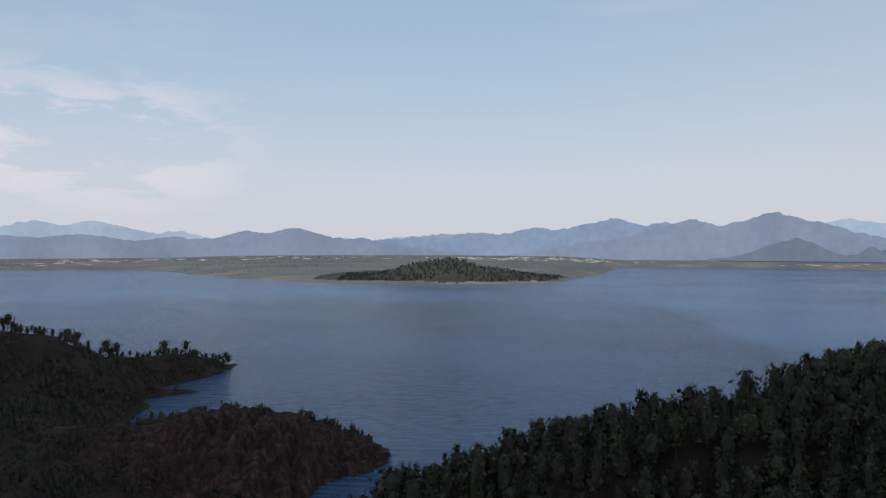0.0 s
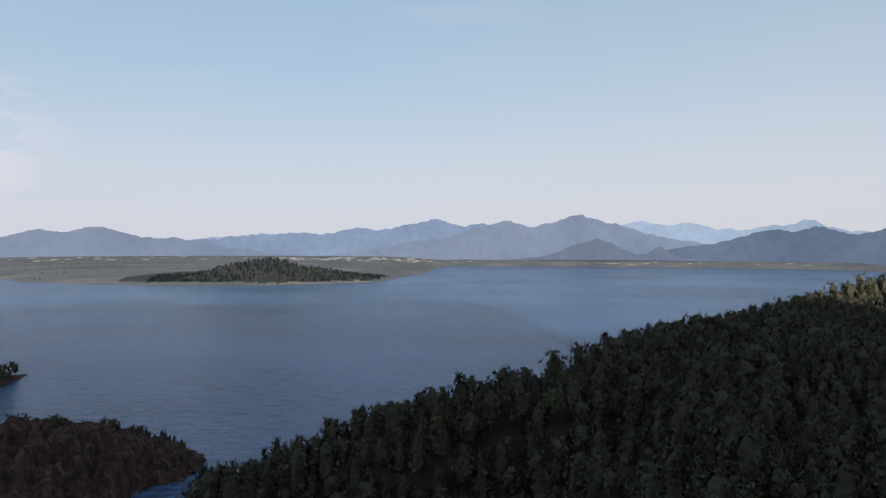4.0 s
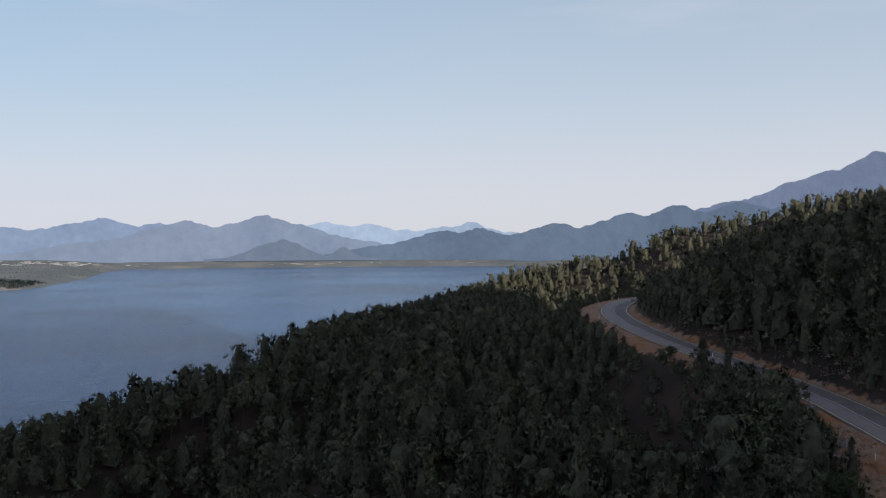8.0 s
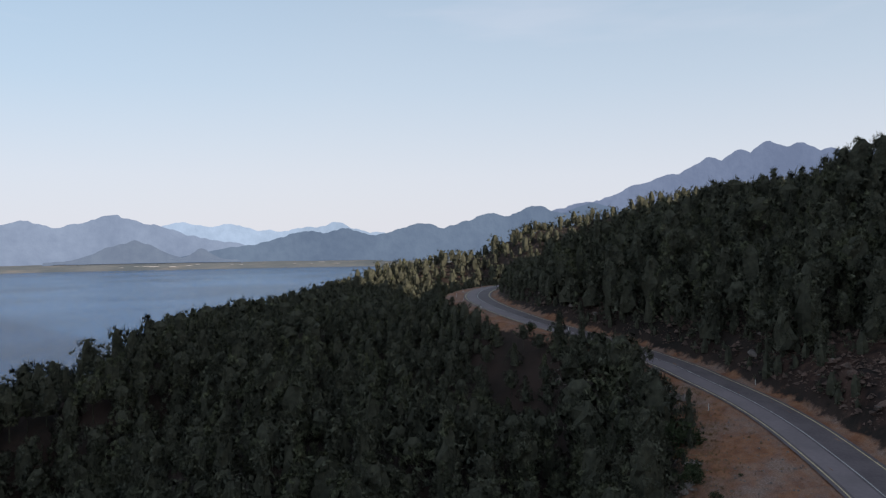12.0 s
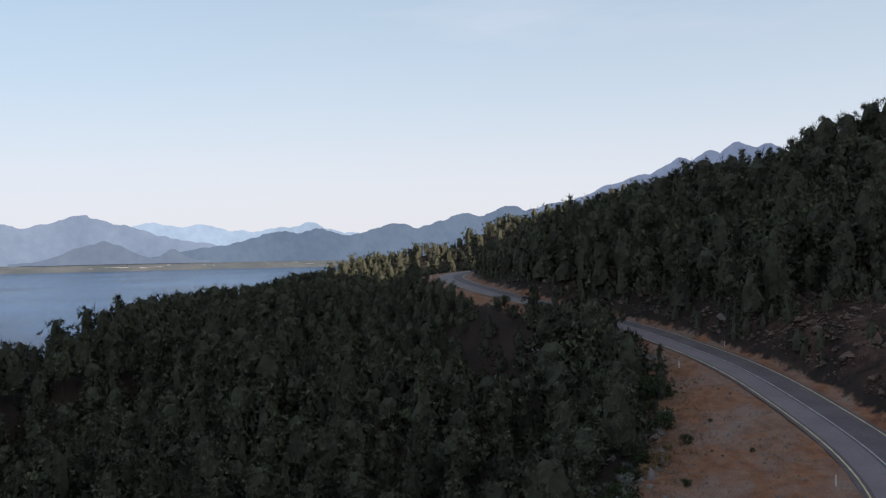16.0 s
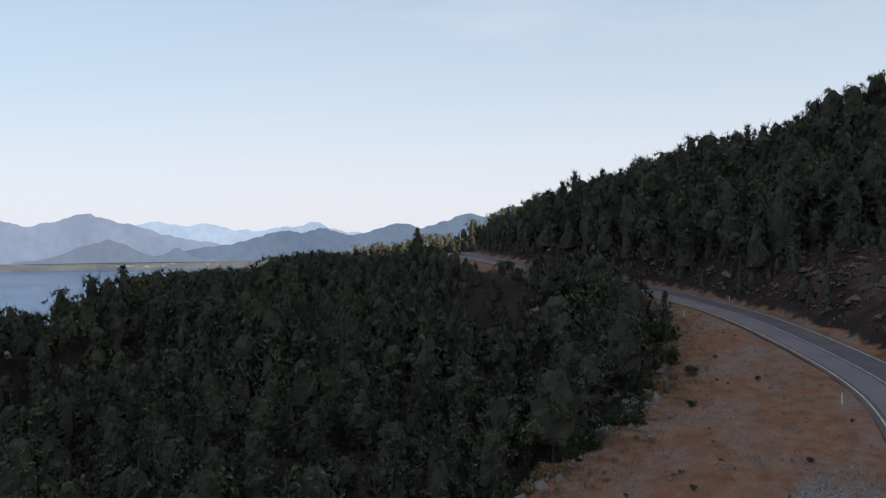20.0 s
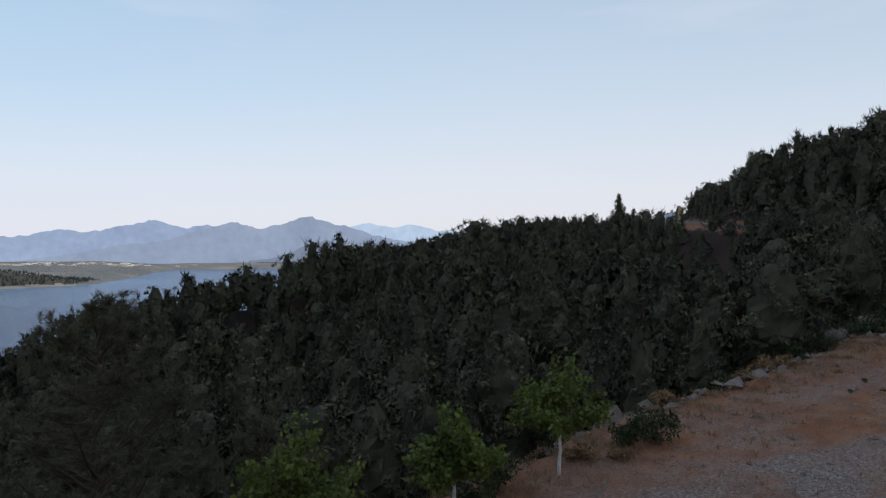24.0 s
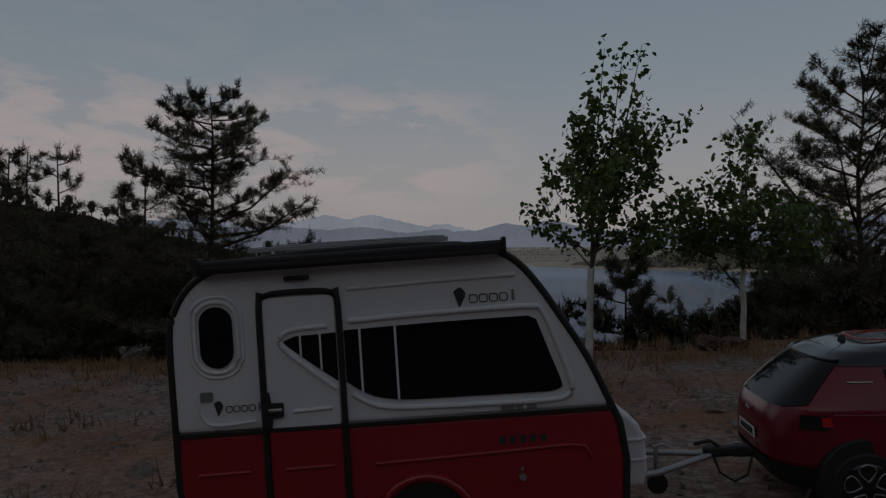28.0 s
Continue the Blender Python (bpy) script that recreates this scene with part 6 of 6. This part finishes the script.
BUSH = [bush_kind(200 + k, M_BUSH, 1.3, 1.2) for k in range(3)] + [bush_kind(210, M_GRASS, 1.1, 0.8)] + [bush_kind(211, mat("grey_sage", (0.3, 0.29, 0.26), 0.9, scale=1.0, island=0.2), 1.1, 0.9)]
spots_b = [(72.0, 27.6, 1.7, 0), (81.8, 32.5, 2.4, 1), (83, 33.6, 2.9, 2), (68.9, 24.6, 0.9, 0), (59.9, 21.6, 0.7, 1), (69, 28.6, 1.2, 3), (66, 27.6, 1.1, 2), (64, 27.2, 1.5, 0), (61.5, 27.3, 1.3, 1), (63, 26.5, 1.0, 3),
           (58, 26.9, 1.4, 2), (55.5, 26.6, 1.2, 0), (55.1, 25.3, 1.0, 4), (52, 26, 1.0, 3), (49, 25.4, 1.2, 3), (46, 25.3, 1.0, 3), (43, 25.2, 1.3, 3), (40, 25.7, 1.1, 3), (37, 26.0, 0.9, 0), (33, 26.3, 1.2, 3),
           (27.2, 22.3, 1.4, 0), (26.2, 23.1, 1.2, 1), (24.8, 22.4, 0.9, 3), (28.3, 24.4, 1.2, 2), (23.3, 23.6, 1.1, 3), (18.7, 23.9, 1.5, 1), (17.2, 23.4, 1.2, 2), (12.0, 24.9, 0.9, 3), (6, 23.7, 0.8, 0),
           (-8.6, 21.2, 0.8, 4), (-6.6, 20.9, 0.7, 3), (-10.8, 20.8, 0.9, 3), (-4.9, 20.8, 1.0, 0), (-14, 20.5, 0.8, 3), (-18, 20.2, 0.7, 4), (95, 41, 1.8, 1), (99, 44.5, 2.0, 0), (106, 53, 1.9, 2), (110, 63, 1.6, 1), (115, 76, 1.7, 0)]
for k, (x, y, s, kind) in enumerate(spots_b):
    b = new("bush")
    for nm, me in zip(("twigs", "leaves"), BUSH[kind]):
        o = new(nm, me)
        o.parent = b
    b.matrix_basis = Matrix.Translation((x, y, ground_z(x, y) - 0.05)) @ Matrix.Rotation(k * 1.7, 4, "Z") @ Matrix.Diagonal((s, s, s, 1))
    tagged(b, ("green bush at the edge of the dirt", "green bush at the edge of the dirt", "green bush at the edge of the dirt", "dry brown shrub at the edge of the dirt", "pale grey shrub at the edge of the dirt")[kind], "bush", "bushes along the lay-by")


def sprinkle(name, n, box_, keep, make, label, category, material, r):
    x, y = r.uniform(box_[0], box_[1], n), r.uniform(box_[2], box_[3], n)
    k = keep(x, y)
    x, y = x[k], y[k]
    v = make(x, y, height(x, y), r)
    me = quick_mesh(name, v, np.arange(len(v)).reshape(-1, 3), False)
    me.materials.append(material)
    return tagged(new(name, me), label, category, kind="stuff")


def on_shelf(x, y):
    u, _ = near(EDGE, x, y)
    r, _ = near(ROAD, x, y)
    return (u < 1.5) & (r > 4.3)


def blades(x, y, z, r):
    n = 7
    c = np.repeat(np.stack([x, y, z - 0.02], -1), n, axis=0)
    m = len(c)
    c[:, :2] += r.normal(0, 0.09, (m, 2))
    a = r.uniform(0, 6.28, m)
    w = np.stack([np.cos(a), np.sin(a), 0 * a], -1) * 0.016
    tip = c + np.stack([r.normal(0, 0.09, m), r.normal(0, 0.09, m), r.uniform(0.1, 0.38, m)], -1)
    return np.stack([c - w, c + w, tip], 1).reshape(-1, 3)


def pebbles(x, y, z, r):
    s = r.uniform(0.02, 0.075, len(x)) * (1 + 2.2 * (r.uniform(0, 1, len(x)) > 0.96))
    c = np.stack([x, y, z], -1)
    base = np.array([(1, 0, 0), (-0.4, 0.9, 0), (-0.5, -0.8, 0), (0.1, 0.1, 0.75)])
    f = np.array([(0, 1, 3), (1, 2, 3), (2, 0, 3)])
    a = r.uniform(0, 6.28, len(x))
    ca, sa_ = np.cos(a)[:, None], np.sin(a)[:, None]
    bx, by = base[None, :, 0] * ca - base[None, :, 1] * sa_, base[None, :, 0] * sa_ + base[None, :, 1] * ca
    q = np.stack([bx, by, np.repeat(base[None, :, 2], len(x), 0)], -1) * s[:, None, None] + c[:, None]
    return q[:, f].reshape(-1, 3)


def stones(x, y, z, r):
    s = r.uniform(0.08, 0.3, len(x)) * (1 + 2.0 * (r.uniform(0, 1, len(x)) > 0.9))
    base = np.array([(1, 0, 0), (0, 1, 0), (-1, 0, 0), (0, -1, 0), (0, 0, 0.8), (0, 0, -0.6)])
    f = np.array([(0, 1, 4), (1, 2, 4), (2, 3, 4), (3, 0, 4)])
    q = base[None] * r.uniform(0.5, 1.3, (len(x), 6, 1)) + r.normal(0, 0.18, (len(x), 6, 3))
    a = r.uniform(0, 6.28, len(x))
    ca, sa_ = np.cos(a)[:, None], np.sin(a)[:, None]
    q = np.stack([q[..., 0] * ca - q[..., 1] * sa_, q[..., 0] * sa_ + q[..., 1] * ca, q[..., 2]], -1) * s[:, None, None]
    return (q + np.stack([x, y, z], -1)[:, None])[:, f].reshape(-1, 3)


gr_ = np.random.default_rng(17)
sprinkle("rubble", 22000, (26, 112, 18, 66), lambda x, y: (near(EDGE, x, y)[0] > -1.2) & (near(EDGE, x, y)[0] < 7.5) & (fbm(x, y, 9, 3, 33) > -0.1), stones, "broken grey stones on the bank below the lay-by", "stones", M_STONE, gr_)
sprinkle("cutting_rubble", 60000, (36, 140, -22, 96), lambda x, y: (near(ROAD, x, y)[0] < -6.6) & (near(ROAD, x, y)[0] > -19) & (fbm(x, y, 8, 3, 34) > -0.3), stones, "broken red stones in the road cutting", "stones", M_ROCK, gr_)
wr = np.random.default_rng(37)
for k in range(64):
    p = EDGE[int(np.interp(wr.uniform(), [0, 1], [np.argmin(np.abs(EDGE[:, 0] - 40)), np.argmin(np.abs(EDGE[:, 0] - 112))]))]
    x, y = p[0] + wr.normal(0, 1.0), p[1] + wr.uniform(-0.8, 3.6)
    kind = int(wr.choice([0, 1, 2, 2, 3, 3, 4]))
    b = new("bush")
    for nm, me in zip(("twigs", "leaves"), BUSH[kind]):
        o = new(nm, me)
        o.parent = b
    s = wr.uniform(0.6, 1.7)
    b.matrix_basis = Matrix.Translation((x, y, ground_z(x, y) - 0.08)) @ Matrix.Rotation(k * 1.7, 4, "Z") @ Matrix.Diagonal((s, s, s * wr.uniform(0.8, 1.3), 1))
    tagged(b, ("dark green bush on the bank below the lay-by", "dark green bush on the bank below the lay-by", "dark green bush on the bank below the lay-by", "dry brown shrub on the bank below the lay-by", "pale grey shrub on the bank below the lay-by")[kind], "bush", "bushes on the bank")
for k, (x, y, top) in enumerate(((80.5, 31.6, 2.6), (86, 33.8, 4.4), (77.5, 31.2, 1.6), (70.5, 28.6, 1.8), (66, 28.8, 3.2), (60, 28.2, 2.2), (56.5, 29.0, 3.5), (106, 59.5, 8.0), (99.5, 46.8, 7.4), (102, 52.5, 6.6), (94.5, 44, 5.4), (108.5, 66, 6.0))):
    s = top / 9.6
    tree_thing("pine_tree", *KINDS[(0, 6, 2)[k % 3]], Matrix.Translation((x, y, ground_z(x, y) - 0.1)) @ Matrix.Rotation(k * 2.1, 4, "Z") @ Matrix.Diagonal((s, s, s, 1)), "young pointed pine at the edge of the lay-by", "pine tree", "young pines by the lay-by")
for k in range(70):
    x, y = wr.uniform(34, 88), wr.uniform(2, 34)
    if not on_shelf(np.array([x]), np.array([y]))[0] or near(ROAD, np.array([x]), np.array([y]))[0][0] < 5:
        continue
    b = new("weed")
    for nm, me in zip(("twigs", "leaves"), BUSH[int(wr.choice([0, 3, 3, 3]))]):
        o = new(nm, me)
        o.parent = b
    s = wr.uniform(0.15, 0.42)
    b.matrix_basis = Matrix.Translation((x, y, ground_z(x, y) - 0.03)) @ Matrix.Rotation(k * 1.7, 4, "Z") @ Matrix.Diagonal((s, s, s, 1))
    tagged(b, "small dusty weed growing in the dirt lay-by", "weed", "weeds in the lay-by")
edge_band = lambda x, y: on_shelf(x, y) & (np.abs(near(EDGE, x, y)[0] + 2) < 1.2 + 2.2 * gr_.uniform(0, 1, x.shape) ** 2)
sprinkle("dry_grass", 46000, (-40, 100, 8, 46), edge_band, blades, "tufts of dry straw-coloured grass along the edge", "grass", M_GRASS, gr_)
sprinkle("short_dry_grass", 9000, (-40, 100, 4, 46), lambda x, y: on_shelf(x, y) & (fbm(x, y, 14, 3, 31) > 0.25), blades, "thin dry grass on the dirt", "grass", M_GRASS, gr_)
sprinkle("gravel", 60000, (-30, 95, 4, 42), on_shelf, pebbles, "loose grey and brown gravel", "gravel", M_STONE, gr_)


# ---- the far shore ----
def greenhouse_mesh():
    bm = prism([(-0.5, 0), (0.5, 0), (0.5, 0.55), (0.25, 0.85), (0, 1.0), (-0.25, 0.85), (-0.5, 0.55)], -0.5, 0.5)
    me = bpy.data.meshes.new("greenhouse")
    bm.to_mesh(me)
    bm.free()
    me.materials.append(mat("greenhouse_film", (0.42, 0.41, 0.42), 0.6, scale=0.05, var=0.3))
    return me


gm = greenhouse_mesh()
fr = np.random.default_rng(23)
for k in range(150):
    az = fr.choice([fr.uniform(-31, -8), fr.uniform(-12, 4), fr.uniform(2, 13), fr.uniform(10, 17), fr.uniform(24, 42)], p=[0.3, 0.15, 0.25, 0.2, 0.1])
    d = fr.uniform(3950, 4650) if az < 13 else fr.uniform(4600, 4700)
    x, y = d * math.sin(radians(az)), d * math.cos(radians(az))
    o = new("greenhouse", gm)
    o.matrix_basis = Matrix.Translation((x, y, ground_z(x, y) - 0.5)) @ Matrix.Rotation(radians(-az) + fr.normal(0, 0.15), 4, "Z") @ Matrix.Diagonal((fr.uniform(10, 60), fr.uniform(10, 25), fr.uniform(1.6, 3.2), 1))
    tagged(o, "long white greenhouse on the plain", "greenhouse", "greenhouses across the lake")
